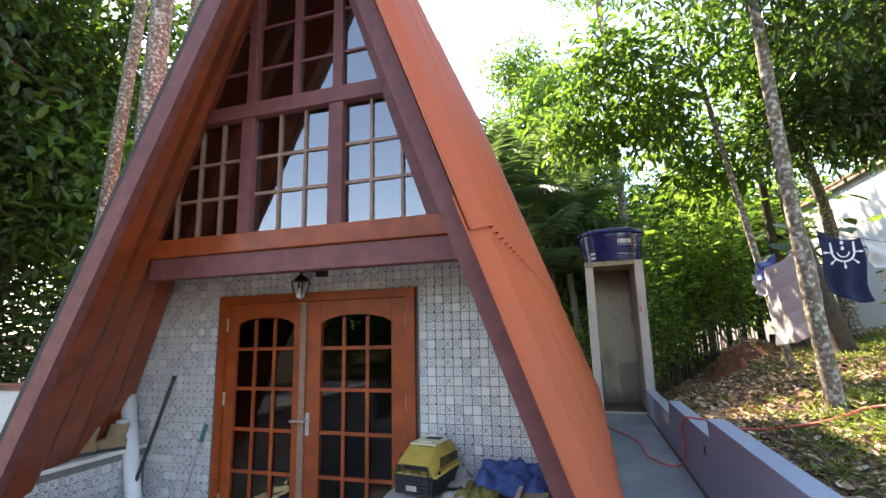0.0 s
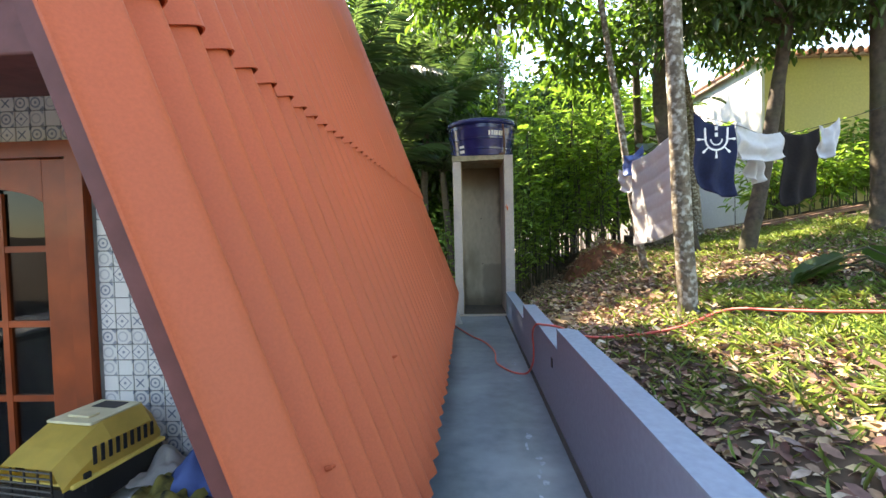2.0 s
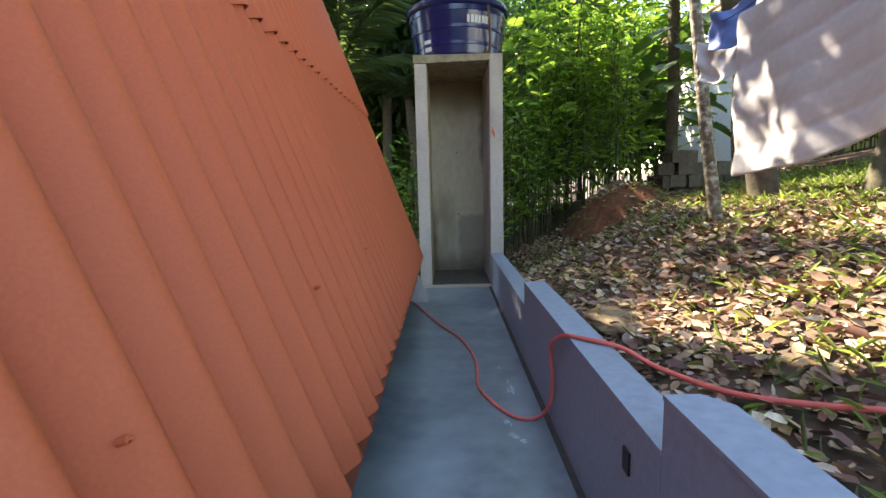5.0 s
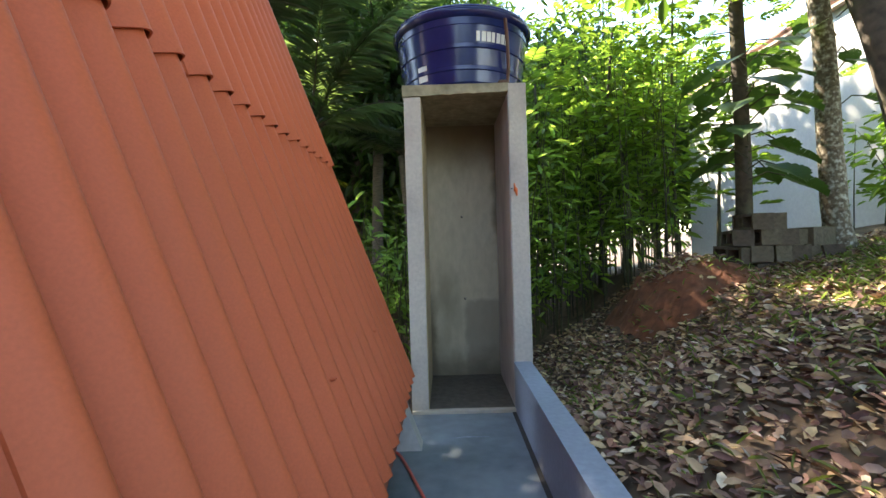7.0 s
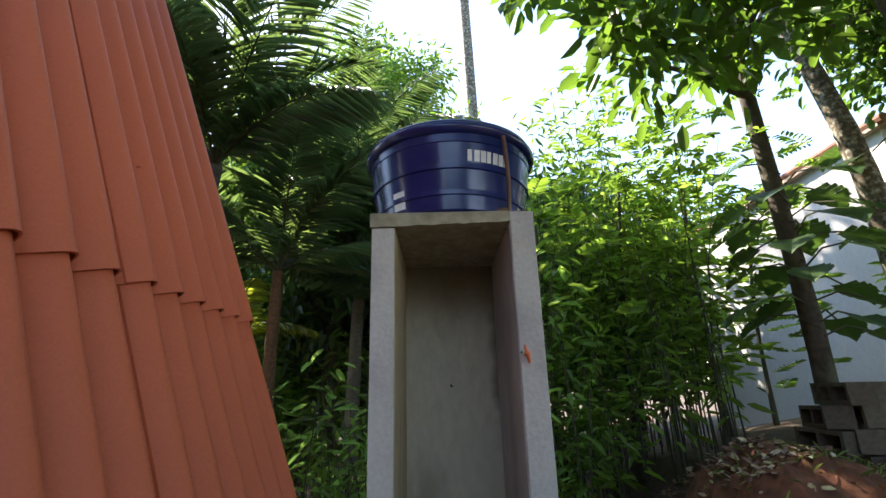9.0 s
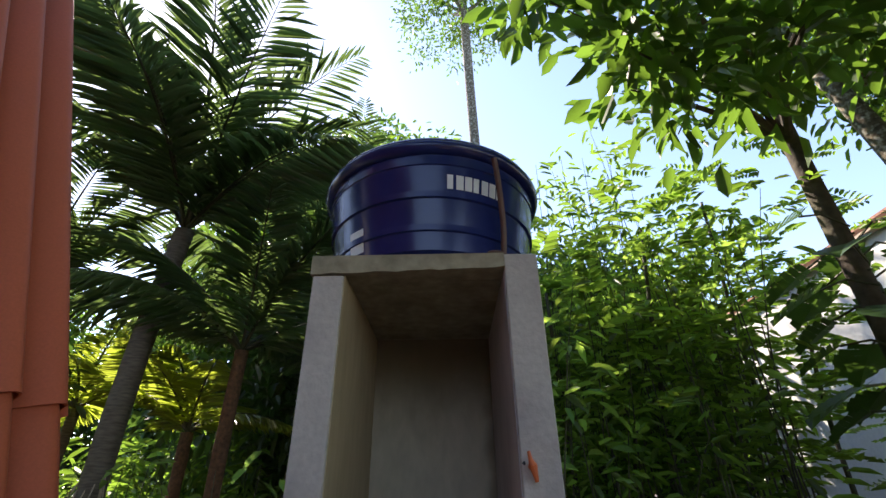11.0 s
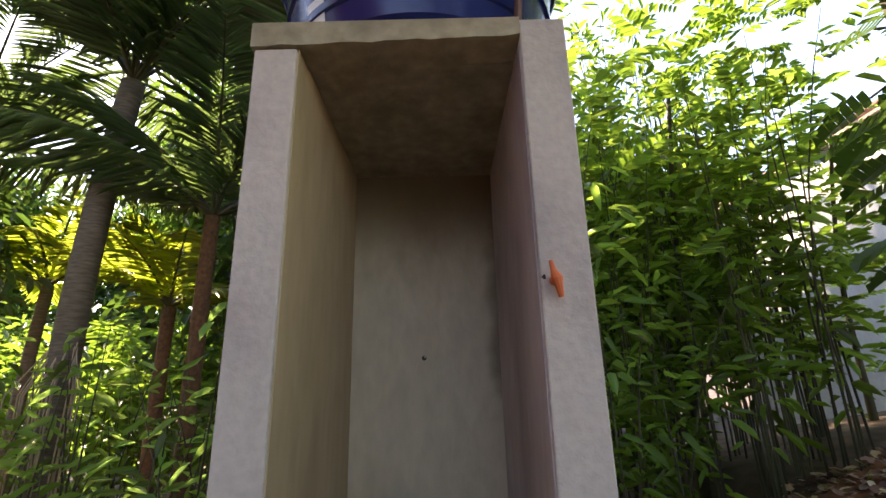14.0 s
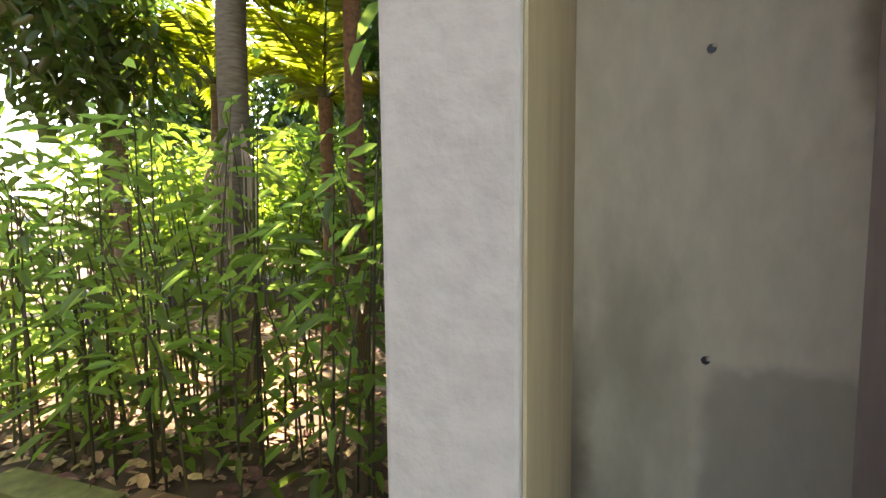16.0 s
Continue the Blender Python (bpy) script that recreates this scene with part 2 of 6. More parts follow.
M["dirtycloth"] = material("dirty_white_canvas", (0.66, 0.63, 0.58), 0.9, bump=0.6, scale=12, vary=0.12, stain=0.45, stain_color=(0.30, 0.26, 0.22), stain_scale=4)
M["oldwood"] = material("weathered_pale_board", (0.46, 0.36, 0.27), 0.8, bump=0.4, scale=12, vary=0.25, stain=0.4, stain_color=(0.28, 0.2, 0.13))
M["plank"] = material("weathered_brown_plank", (0.16, 0.085, 0.05), 0.8, bump=0.5, scale=9, vary=0.3, by="object", spread=0.3)
M["mossyplank"] = material("mossy_green_plank", (0.17, 0.18, 0.055), 0.85, bump=0.5, scale=14, vary=0.3, stain=0.4, stain_color=(0.12, 0.08, 0.04), stain_scale=5)
M["block"] = material("mossy_concrete_block", (0.115, 0.088, 0.06), 0.95, bump=0.8, scale=25, vary=0.25, stain=0.5, stain_color=(0.08, 0.085, 0.05), stain_scale=6, by="object", spread=0.35)
M["yellowwall"] = material("yellow_painted_wall", (0.62, 0.55, 0.20), 0.8, vary=0.08, stain=0.2, stain_color=(0.5, 0.46, 0.25), stain_scale=0.8)
M["palewall"] = material("white_painted_wall", (0.72, 0.72, 0.68), 0.8, vary=0.06, stain=0.2, stain_color=(0.58, 0.56, 0.5), stain_scale=0.8)
M["rooftile"] = material("weathered_clay_roof_tile", (0.22, 0.10, 0.06), 0.85, vary=0.3, scale=8)
M["leather"] = material("tan_suede_leather", (0.26, 0.17, 0.09), 0.8, vary=0.2)
M["teal"] = material("teal_plastic_grip", (0.02, 0.16, 0.13), 0.5)
M["metal"] = material("dull_steel", (0.45, 0.45, 0.45), 0.35, metal=0.9, vary=0.1)
M["interior"] = material("pale_interior_plaster", (0.52, 0.50, 0.46), 0.9, vary=0.1)
# plain dark tone, for dark edges and for sheets standing in for unlit insides
M["curtain"] = material("flat_dark_brown", (0.05, 0.045, 0.04), 0.95, vary=0.2)
M["mossy"] = material("mossy_cement", (0.34, 0.29, 0.19), 0.9, bump=0.6, scale=20, vary=0.2, stain=0.6, stain_color=(0.16, 0.14, 0.08), stain_scale=6, coords="World")
# even dark brown for the niche floor, far darker than its walls
M["damp"] = material("dark_brown_cement", (0.11, 0.095, 0.075), 0.7, bump=0.5, scale=20, vary=0.25, coords="World")
M["sand"] = material("pale_sandy_soil", (0.30, 0.21, 0.12), 0.95, bump=0.8, scale=25, vary=0.25)
M["wicker"] = material("woven_cane", (0.42, 0.30, 0.16), 0.8, bump=0.8, scale=60, vary=0.4)


def glass_material(name, tint, ior):
    m = bpy.data.materials.new(name)
    m.use_nodes = True
    n, l = m.node_tree.nodes, m.node_tree.links
    n.remove(n["Principled BSDF"])
    clear, gloss, mix, fres = (
        n.new("ShaderNodeBsdfTransparent"), n.new("ShaderNodeBsdfGlossy"), n.new("ShaderNodeMixShader"), n.new("ShaderNodeFresnel"))
    clear.inputs[0].default_value = (*tint, 1)
    gloss.inputs["Roughness"].default_value = 0.015
    fres.inputs[0].default_value = ior
    wave = n.new("ShaderNodeTexNoise")
    wave.inputs["Scale"].default_value = 2.5
    bp = n.new("ShaderNodeBump")
    bp.inputs["Strength"].default_value, bp.inputs["Distance"].default_value = 0.06, 0.02
    geo = n.new("ShaderNodeNewGeometry")
    l.new(geo.outputs["Position"], wave.inputs["Vector"])
    l.new(wave.outputs["Fac"], bp.inputs["Height"])
    l.new(bp.outputs[0], gloss.inputs["Normal"])
    l.new(fres.outputs[0], mix.inputs[0])
    l.new(clear.outputs[0], mix.inputs[1])
    l.new(gloss.outputs[0], mix.inputs[2])
    l.new(mix.outputs[0], n["Material Output"].inputs["Surface"])
    return m


M["glass"] = glass_material("window_pane_glass", (0.72, 0.73, 0.71), 2.8)
M["doorglass"] = glass_material("dark_door_glass", (0.25, 0.26, 0.24), 1.38)
M["greenglass"] = glass_material("green_stained_glass", (0.01, 0.09, 0.02), 1.3)
M["brownglass"] = glass_material("brown_stained_glass", (0.07, 0.03, 0.02), 1.3)
TILE = 0.0545


def tile_material():
    """Small off-white glazed tiles, each printed in blue grey with a ring, a star or a corner motif."""
    m = material("printed_wall_tiles", (0.6, 0.6, 0.6), 0.3)
    n, l = m.node_tree.nodes, m.node_tree.links

    def math_node(op, a, b=None, c=None):
        k = n.new("ShaderNodeMath")
        k.operation = op
        for i, v in enumerate((a, b, c)):
            if v is None:
                continue
            if isinstance(v, (int, float)):
                k.inputs[i].default_value = v
            else:
                l.new(v, k.inputs[i])
        return k.outputs[0]

    geo, sep = n.new("ShaderNodeNewGeometry"), n.new("ShaderNodeSeparateXYZ")
    l.new(geo.outputs["Position"], sep.inputs[0])
    u = math_node("DIVIDE", math_node("ADD", math_node("ADD", sep.outputs["X"], 20 * TILE), math_node("MULTIPLY", math_node("SUBTRACT", sep.outputs["Y"], 2.36), 1.0)), TILE)
    v = math_node("DIVIDE", math_node("ADD", sep.outputs["Z"], 20 * TILE), TILE)
    cell = n.new("ShaderNodeCombineXYZ")
    l.new(math_node("FLOOR", u), cell.inputs[0])
    l.new(math_node("FLOOR", v), cell.inputs[1])
    wn_ = n.new("ShaderNodeTexWhiteNoise")
    wn_.noise_dimensions = "2D"
    l.new(cell.outputs[0], wn_.inputs["Vector"])
    rnd = wn_.outputs["Value"]
    cu, cv = math_node("SUBTRACT", math_node("FRACT", u), 0.5), math_node("SUBTRACT", math_node("FRACT", v), 0.5)
    r = math_node("SQRT", math_node("ADD", math_node("MULTIPLY", cu, cu), math_node("MULTIPLY", cv, cv)))
    au, av = math_node("ABSOLUTE", cu), math_node("ABSOLUTE", cv)
    ring = math_node("LESS_THAN", math_node("ABSOLUTE", math_node("SUBTRACT", r, 0.29)), 0.05)
    dot = math_node("LESS_THAN", r, 0.09)
    diag = math_node("MULTIPLY", math_node("LESS_THAN", math_node("ABSOLUTE", math_node("SUBTRACT", au, av)), 0.06), math_node("LESS_THAN", r, 0.36))
    corner = math_node("GREATER_THAN", math_node("ADD", au, av), 0.72)
    lattice = math_node("LESS_THAN", math_node("ABSOLUTE", math_node("SUBTRACT", math_node("ADD", au, av), 0.42)), 0.04)
    k1, k2, k3 = math_node("LESS_THAN", rnd, 0.30), math_node("COMPARE", rnd, 0.36, 0.06), math_node("COMPARE", rnd, 0.55, 0.13)
    k4 = math_node("COMPARE", rnd, 0.78, 0.10)
    s1 = math_node("MULTIPLY", k1, math_node("MAXIMUM", ring, math_node("MAXIMUM", dot, corner)))
    s2 = math_node("MULTIPLY", k2, math_node("MULTIPLY", math_node("MAXIMUM", diag, dot), 2.0))
    s3 = math_node("MULTIPLY", k3, math_node("MAXIMUM", math_node("MULTIPLY", corner, 0.8), math_node("MULTIPLY", ring, 0.5)))
    s4 = math_node("MULTIPLY", k4, math_node("MAXIMUM", lattice, dot))
    s = math_node("MAXIMUM", math_node("MAXIMUM", s1, s2), math_node("MAXIMUM", s3, s4))
    fac = math_node("MINIMUM", math_node("MULTIPLY", s, 0.8), 0.95)
    mix = n.new("ShaderNodeMix")
    mix.data_type = "RGBA"
    l.new(fac, mix.inputs["Factor"])
    base = n.new("ShaderNodeHueSaturation")
    base.inputs["Color"].default_value = (0.60, 0.59, 0.56, 1)
    l.new(math_node("ADD", 0.92, math_node("MULTIPLY", rnd, 0.16)), base.inputs["Value"])
    l.new(base.outputs[0], mix.inputs["A"])
    mix.inputs["B"].default_value = (0.11, 0.14, 0.20, 1)
    l.new(mix.outputs["Result"], n["Principled BSDF"].inputs["Base Color"])
    return m


M["tile"] = tile_material()
M["grout"] = material("grey_tile_grout", (0.17, 0.165, 0.155), 0.9, vary=0.15)


# ---- building helpers ----
def thing(name, label, category, group="", kind="", at=(0, 0, 0)):
    ob = new(name)
    ob.location = at
    ob.empty_display_size = 0.2
    return tagged(ob, label, category, group, kind)


def link(name, data, mat, parent=None, label="", smooth=False):
    data.materials.append(mat)
    if smooth:
        data.shade_smooth()
    ob = new(name, data)
    if parent is not None:
        ob.parent = parent
        base = Vector((0, 0, 0))
        p = parent
        while p is not None:
            base = base + p.location
            p = p.parent
        ob.location = -base
    if label:
        ob["label"] = label
    return ob


def part(name, bm, mat, parent=None, label="", smooth=False):
    """Links a bmesh, given in world places, as one mesh object under a thing or a part."""
    bmesh.ops.recalc_face_normals(bm, faces=bm.faces)
    data = bpy.data.meshes.new(name)
    bm.to_mesh(data)
    bm.free()
    return link(name, data, mat, parent, label, smooth)


def box(bm, x0, x1, y0, y1, z0, z1, m=None, bevel=0.0):
    r = bmesh.ops.create_cube(bm, size=1.0)
    vs = r["verts"]
    bmesh.ops.scale(bm, vec=(x1 - x0, y1 - y0, z1 - z0), verts=vs)
    bmesh.ops.translate(bm, vec=((x0 + x1) / 2, (y0 + y1) / 2, (z0 + z1) / 2), verts=vs)
    if m is not None:
        bmesh.ops.transform(bm, matrix=m, verts=vs)
    if bevel:
        es = list({e for v in vs for e in v.link_edges})
        bmesh.ops.bevel(bm, geom=es, offset=bevel, segments=2, affect="EDGES", profile=0.5)
    return bm


def boxes(*specs, bevel=0.0):
    bm = bmesh.new()
    for s in specs:
        box(bm, *s, bevel=bevel)
    return bm


def prism(poly, y0, y1, bm=None, axis="y"):
    """A solid from a polygon of (x, z) drawn out along y (or of (x, y) along z, or (y, z) along x)."""
    bm = bm or bmesh.new()
    put = {"y": lambda a, b, c: (a, c, b), "z": lambda a, b, c: (a, b, c), "x": lambda a, b, c: (c, a, b)}[axis]
    f = [bm.verts.new(put(a, b, y0)) for a, b in poly]
    k = [bm.verts.new(put(a, b, y1)) for a, b in poly]
    bm.faces.new(f)
    bm.faces.new(k[::-1])
    for i in range(len(poly)):
        j = (i + 1) % len(poly)
        bm.faces.new((f[i], f[j], k[j], k[i]))
    return bm


def sweep(points, radii, sides=10, bm=None, wobble=0.0):
    """A round rod along points."""
    bm = bm or bmesh.new()
    pts = [Vector(p) for p in points]
    rings = []
    side = None
    for i, p in enumerate(pts):
        d = (pts[min(i + 1, len(pts) - 1)] - pts[max(i - 1, 0)]).normalized()
        if side is None:
            side = d.orthogonal().normalized()
        side = (side - d * side.dot(d)).normalized()
        up = d.cross(side)
        r = radii[i] if isinstance(radii, (list, tuple)) else radii
        rings.append([bm.verts.new(p + (side * math.cos(a) + up * math.sin(a)) * r * (1 + wobble * random.uniform(-1, 1)))
                      for a in (2 * math.pi * k / sides for k in range(sides))])
    for a, b in zip(rings, rings[1:]):
        for k in range(sides):
            bm.faces.new((a[k], a[(k + 1) % sides], b[(k + 1) % sides], b[k]))
    bm.faces.new(rings[0][::-1])
    bm.faces.new(rings[-1])
    return bm


def spin(profile, center, steps=48, bm=None):
    """A turned solid from (radius, height) pairs."""
    bm = bm or bmesh.new()
    rings = [[bm.verts.new((center[0] + r * math.cos(a), center[1] + r * math.sin(a), center[2] + h))
              for a in (2 * math.pi * k / steps for k in range(steps))] for r, h in profile]
    for a, b in zip(rings, rings[1:]):
        for k in range(steps):
            bm.faces.new((a[k], a[(k + 1) % steps], b[(k + 1) % steps], b[k]))
    bm.faces.new(rings[0][::-1])
    bm.faces.new(rings[-1])
    return bm


def curve_points(keys, n=40):
    """A smooth line (Catmull-Rom) through key points."""
    ks = [Vector(k) for k in keys]
    ks = [ks[0] * 2 - ks[1]] + ks + [ks[-1] * 2 - ks[-2]]
    out = []
    spans = len(ks) - 3
    for i in range(n + 1):
        t = i / n * spans
        j = min(int(t), spans - 1)
        t -= j
        a, b, c, d = ks[j:j + 4]
        out.append(0.5 * ((2 * b) + (c - a) * t + (2 * a - 5 * b + 4 * c - d) * t * t + (3 * b - a - 3 * c + d) * t * t * t))
    return out


rs = np.random.RandomState(7)


def blades(name, mat, pos, length, width, direction, parent=None, fold=0.25, droop=0.15, label=""):
    """Many leaves in one mesh: each a folded blade from pos along direction."""
    pos, direction = np.asarray(pos, float), np.asarray(direction, float)
    n = len(pos)
    length, width = np.broadcast_to(length, n)[:, None], np.broadcast_to(width, n)[:, None]
    direction = direction / (np.linalg.norm(direction, axis=1, keepdims=True) + 1e-9)
    ref = rs.normal(size=(n, 3)) * 0.5 + np.array([0, 0, 1.0])
    side = np.cross(direction, ref)
    side /= np.linalg.norm(side, axis=1, keepdims=True) + 1e-9
    up = np.cross(side, direction)
    low, high = pos + direction * length * 0.28, pos + direction * length * 0.7 - up * length * droop * 0.4
    v = np.empty((n, 6, 3))
    v[:, 0] = pos
    v[:, 1] = low + side * width * 0.44 + up * width * fold
    v[:, 2] = high + side * width * 0.42 + up * width * fold
    v[:, 3] = pos + direction * length - up * length * droop
    v[:, 4] = high - side * width * 0.42 + up * width * fold
    v[:, 5] = low - side * width * 0.44 + up * width * fold
    data = bpy.data.meshes.new(name)
    data.vertices.add(n * 6)
    data.vertices.foreach_set("co", v.reshape(-1))
    idx = np.arange(n) * 6
    quad = np.stack([idx, idx + 1, idx + 2, idx + 3, idx, idx + 3, idx + 4, idx + 5], 1).reshape(-1)
    data.loops.add(n * 8)
    data.loops.foreach_set("vertex_index", quad)
    data.polygons.add(n * 2)
    data.polygons.foreach_set("loop_start", np.arange(n * 2) * 4)
    data.update(calc_edges=True)
    data.validate()
    return link(name, data, mat, parent, label)


def clumps(centres, per, spread, flat=1.0):
    """Leaf places gathered round twig ends, and the ways they point."""
    centres = np.asarray(centres, float)
    off = rs.normal(size=(len(centres), per, 3)) * spread
    off[..., 2] *= flat
    pos = (centres[:, None] + off).reshape(-1, 3)
    way = off.reshape(-1, 3) + rs.normal(size=pos.shape) * spread * 0.8
    way[:, 2] -= spread * 0.5
    return pos, way


# ---- ground and walkway ----
def smooth(a, b, t):
    t = min(1.0, max(0.0, (t - a) / (b - a)))
    return t * t * (3 - 2 * t)


def ground_z(x, y):
    """Height of the yard: a bank that rises behind the walkway's wall, and falls away beyond the cane."""
    bank = 0.43 + 0.40 * min(max(x - 1.0, 0), 0.85) + 0.16 * max(0, min(x, 9.0) - 1.85)
    bank -= 0.10 * smooth(4.2, 6.5, y) * (1 - smooth(1.4, 2.4, x))
    bank -= 0.36 * smooth(7.0, 8.7, y) * (1 - smooth(1.9, 2.7, x))
    side = smooth(0.88, 0.98, x) if y < 8.6 else smooth(0.3, 1.7, x)
    z = -0.3 + (bank + 0.3) * side
    z -= (bank + 0.3) * side * 0.55 * smooth(10.5, 17, y)
    far = max(abs(x), abs(y))
    z += 0.035 * noise.noise((x * 1.3, y * 1.3, 0)) * side * (1 if far < 30 else 0)
    z += 6.0 * smooth(40, 160, far) * (0.5 + 0.5 * noise.noise((x * 0.01, y * 0.01, 3)))
    return z


def mound_h(x, y):
    """Height of the dug clay over the bank: steep towards the walkway, flat on top."""
    h = 0.27 * smooth(2.0, 2.35, x + 0.12 * noise.noise((y * 3, 1, 0))) * (1 - smooth(2.7, 3.35, x)) * smooth(8.45, 8.95, y + 0.15 * noise.noise((x * 3.5, 7, 0))) * (1 - smooth(9.6, 10.0, y))
    return h * (0.9 + 0.25 * noise.noise((x * 4, y * 4, 2)))


def axis_values(lo, hi, step):
    inner = list(np.arange(lo, hi, step))
    left = [lo - step * 1.6 ** k for k in range(1, 18)]
    right = [hi + step * 1.6 ** k for k in range(0, 18)]
    return left[::-1] + inner + right


gx, gy = axis_values(-5.0, 9.0, 0.11), axis_values(-3.0, 14.0, 0.16)
data = bpy.data.meshes.new("ground")
data.from_pydata([(x, y, ground_z(x, y)) for y in gy for x in gx], [],
                 [(j * len(gx) + i, j * len(gx) + i + 1, (j + 1) * len(gx) + i + 1, (j + 1) * len(gx) + i) for j in range(len(gy) - 1) for i in range(len(gx) - 1)])
tagged(link("ground", data, M["ground"], smooth=True), "dark soil bank under trees covered with fallen leaves", "ground", kind="structure")

floor = part("floor", boxes((-0.45, 0.87, -6, 8.44, -0.28, 0.0)), M["floor"])
tagged(floor, "blue-grey painted cement walkway, wet in patches", "walkway", kind="structure")
porch = part("porch_floor", boxes((-4.2, -0.45, -6, 2.52, -0.33, -0.25)), M["concrete"])
tagged(porch, "grey cement porch floor in front of the door", "floor", kind="structure")

low_wall = thing("retaining_wall", "stepped blue-grey painted low wall along the walkway", "wall", kind="structure")
for y0, y1, top, xo in ((-6.0, 4.12, 0.695, 1.0), (4.12, 6.1, 0.55, 1.0), (6.1, 8.44, 0.395, 1.0)):
    y0 += 0.002
    chamfer = 0.06 if y1 < 5 else 0.0
    body = bmesh.new()
    prism([(0.865, -0.3), (xo - 0.003, -0.3), (xo - 0.003, top - 0.012), (0.865, top - 0.012)], y0, y1, body)
    part("wall_body", body, M["wallpaint"], low_wall)
    cap = prism([(0.862, y0), (xo, y0), (xo, y1 - chamfer), (xo - 0.05, y1), (0.862, y1)], top - 0.0125, top, axis="z")
    part("wall_cap", cap, M["wallcap"], low_wall, "paler flat top of the low wall")
hole = part("weep_hole", boxes((0.858, 0.866, 4.30, 4.345, 0.36, 0.43)), M["black"], low_wall, "dark drain slot in the wall")
gutter = part("floor_joint", boxes((0.835, 0.866, -6, 8.44, 0.0005, 0.004)), M["curtain"], low_wall, "dark joint between wall and floor")

# ---- A-frame house ----
house = thing("a_frame_house", "A-frame house with terracotta sheet roof and red varnished wood front", "house", at=(-1.75, 4.8, 0))
SL, X0 = 0.365, 0.2545
LEN = math.sqrt(1 + SL * SL)
NRM, UPV = Vector((1, 0, SL)) / LEN, Vector((-SL, 0, 1)) / LEN


def on_roof(y, z, h=0.0):
    return Vector((X0 - SL * z, y, z)) + NRM * h


PITCH = 0.1508


def roof_sheet(y0, y1, z0, z1, lift, tilt, left=False):
    """One corrugated sheet: six rounded rolls with narrow valleys, 7 mm thick."""
    bm = bmesh.new()
    n = max(8, int((y1 - y0) / PITCH * 20))
    rows = []
    for k, z in enumerate((z0, (z0 + z1) / 2, z1)):
        top, under = [], []
        for i in range(n + 1):
            y = y0 + (y1 - y0) * i / n
            u = ((y - 2.5098) / PITCH) % 1.0
            h = 0.086 * math.sin(math.pi * u ** 1.9) ** 0.8 - 0.075 + lift + tilt * (1 - k / 2) + (0.007 * max(0.0, 1 - (y - y0) / 0.5) if y0 > 2 else 0)
            p = on_roof(y, z, h)
            q = on_roof(y, z, h - 0.007)
            if left:
                p, q = (Vector((-3.52 - p.x, p.y, p.z)), Vector((-3.52 - q.x, q.y, q.z)))
            top.append(bm.verts.new(p))
            under.append(bm.verts.new(q))
        rows.append((top, under))
    for (a, b), (c, d) in zip(rows, rows[1:]):
        for i in range(n):
            bm.faces.new((a[i], a[i + 1], c[i + 1], c[i]))
            bm.faces.new((b[i + 1], b[i], d[i], d[i + 1]))
    for a, b in (rows[0], rows[-1]):
        for i in range(n):
            bm.faces.new((a[i], b[i], b[i + 1], a[i + 1]))
    for e in (0, n):
        for (a, b), (c, d) in zip(rows, rows[1:]):
            bm.faces.new((a[e], c[e], d[e], b[e]))
    return part("roof_sheet", bm, M["roof"], house, smooth=False)


LAPS = [1.606, 2.56, 3.464, 4.368, 5.272, 6.176, 7.08, 7.95]
for row, (z0, z1, lift) in enumerate(((0.445, 2.1, 0.0), (1.935, 5.52, 0.012))):
    for i in range(1, len(LAPS)):
        y0, y1 = LAPS[i - 1], LAPS[i]
        jig = random.uniform(-0.006, 0.006)
        roof_sheet(y0, y1 + 0.03, z0 + jig - (0.006 * (y0 - 1.65) if row else 0), z1, lift + (0.002 if i % 2 else 0), 0.008 if row else 0)
for ob in [o for o in house.children if o.name.startswith("roof_sheet")]:
    ob.data.shade_smooth()
    ob.data.set_sharp_from_angle(angle=radians(32))
# screws with washers on the lower sheets
for i, y in enumerate(np.arange(1.84, 7.9, PITCH * 6)):
    for z in (0.885, 2.35):
        c = on_roof(y - 0.02, z, 0.0)
        b = sweep([c - NRM * 0.01, c + NRM * 0.006, c + NRM * 0.007, c + NRM * 0.014], [0.006, 0.006, 0.004, 0.003], 8)
        part("roof_screw", b, M["roof"], house)


def hexa(a, b):
    """A solid between two quads."""
    bm = bmesh.new()
    f, k = [bm.verts.new(p) for p in a], [bm.verts.new(p) for p in b]
    bm.faces.new(f)
    bm.faces.new(k[::-1])
    for i in range(4):
        j = (i + 1) % 4
        bm.faces.new((f[i], f[j], k[j], k[i]))
    return bm


def left_in(y, z, d=0.0):
    """Inner line of the left roof, which opens outwards from its front edge to the wall."""
    t = min(1.0, max(0.0, (y - 1.45) / 0.92))
    front, wall = -3.37 + 0.491 * z, -3.66 + 0.36 * z
    return Vector((front + (wall - front) * t - d, y, z))


# right: barge board, rafter under it and the soffit boards back to the wall
def right_board(name, y0, y1, out, inn, z0, z1, mat, label=""):
    q = [(X0 - SL * z0 + inn, y0, z0), (X0 - SL * z0 + out, y0, z0), (X0 - SL * z1 + out, y0, z1), (X0 - SL * z1 + inn, y0, z1)]
    bm = hexa(q, [(x, y1, z) for x, y, z in q])
    return part(name, bm, mat, house, label)


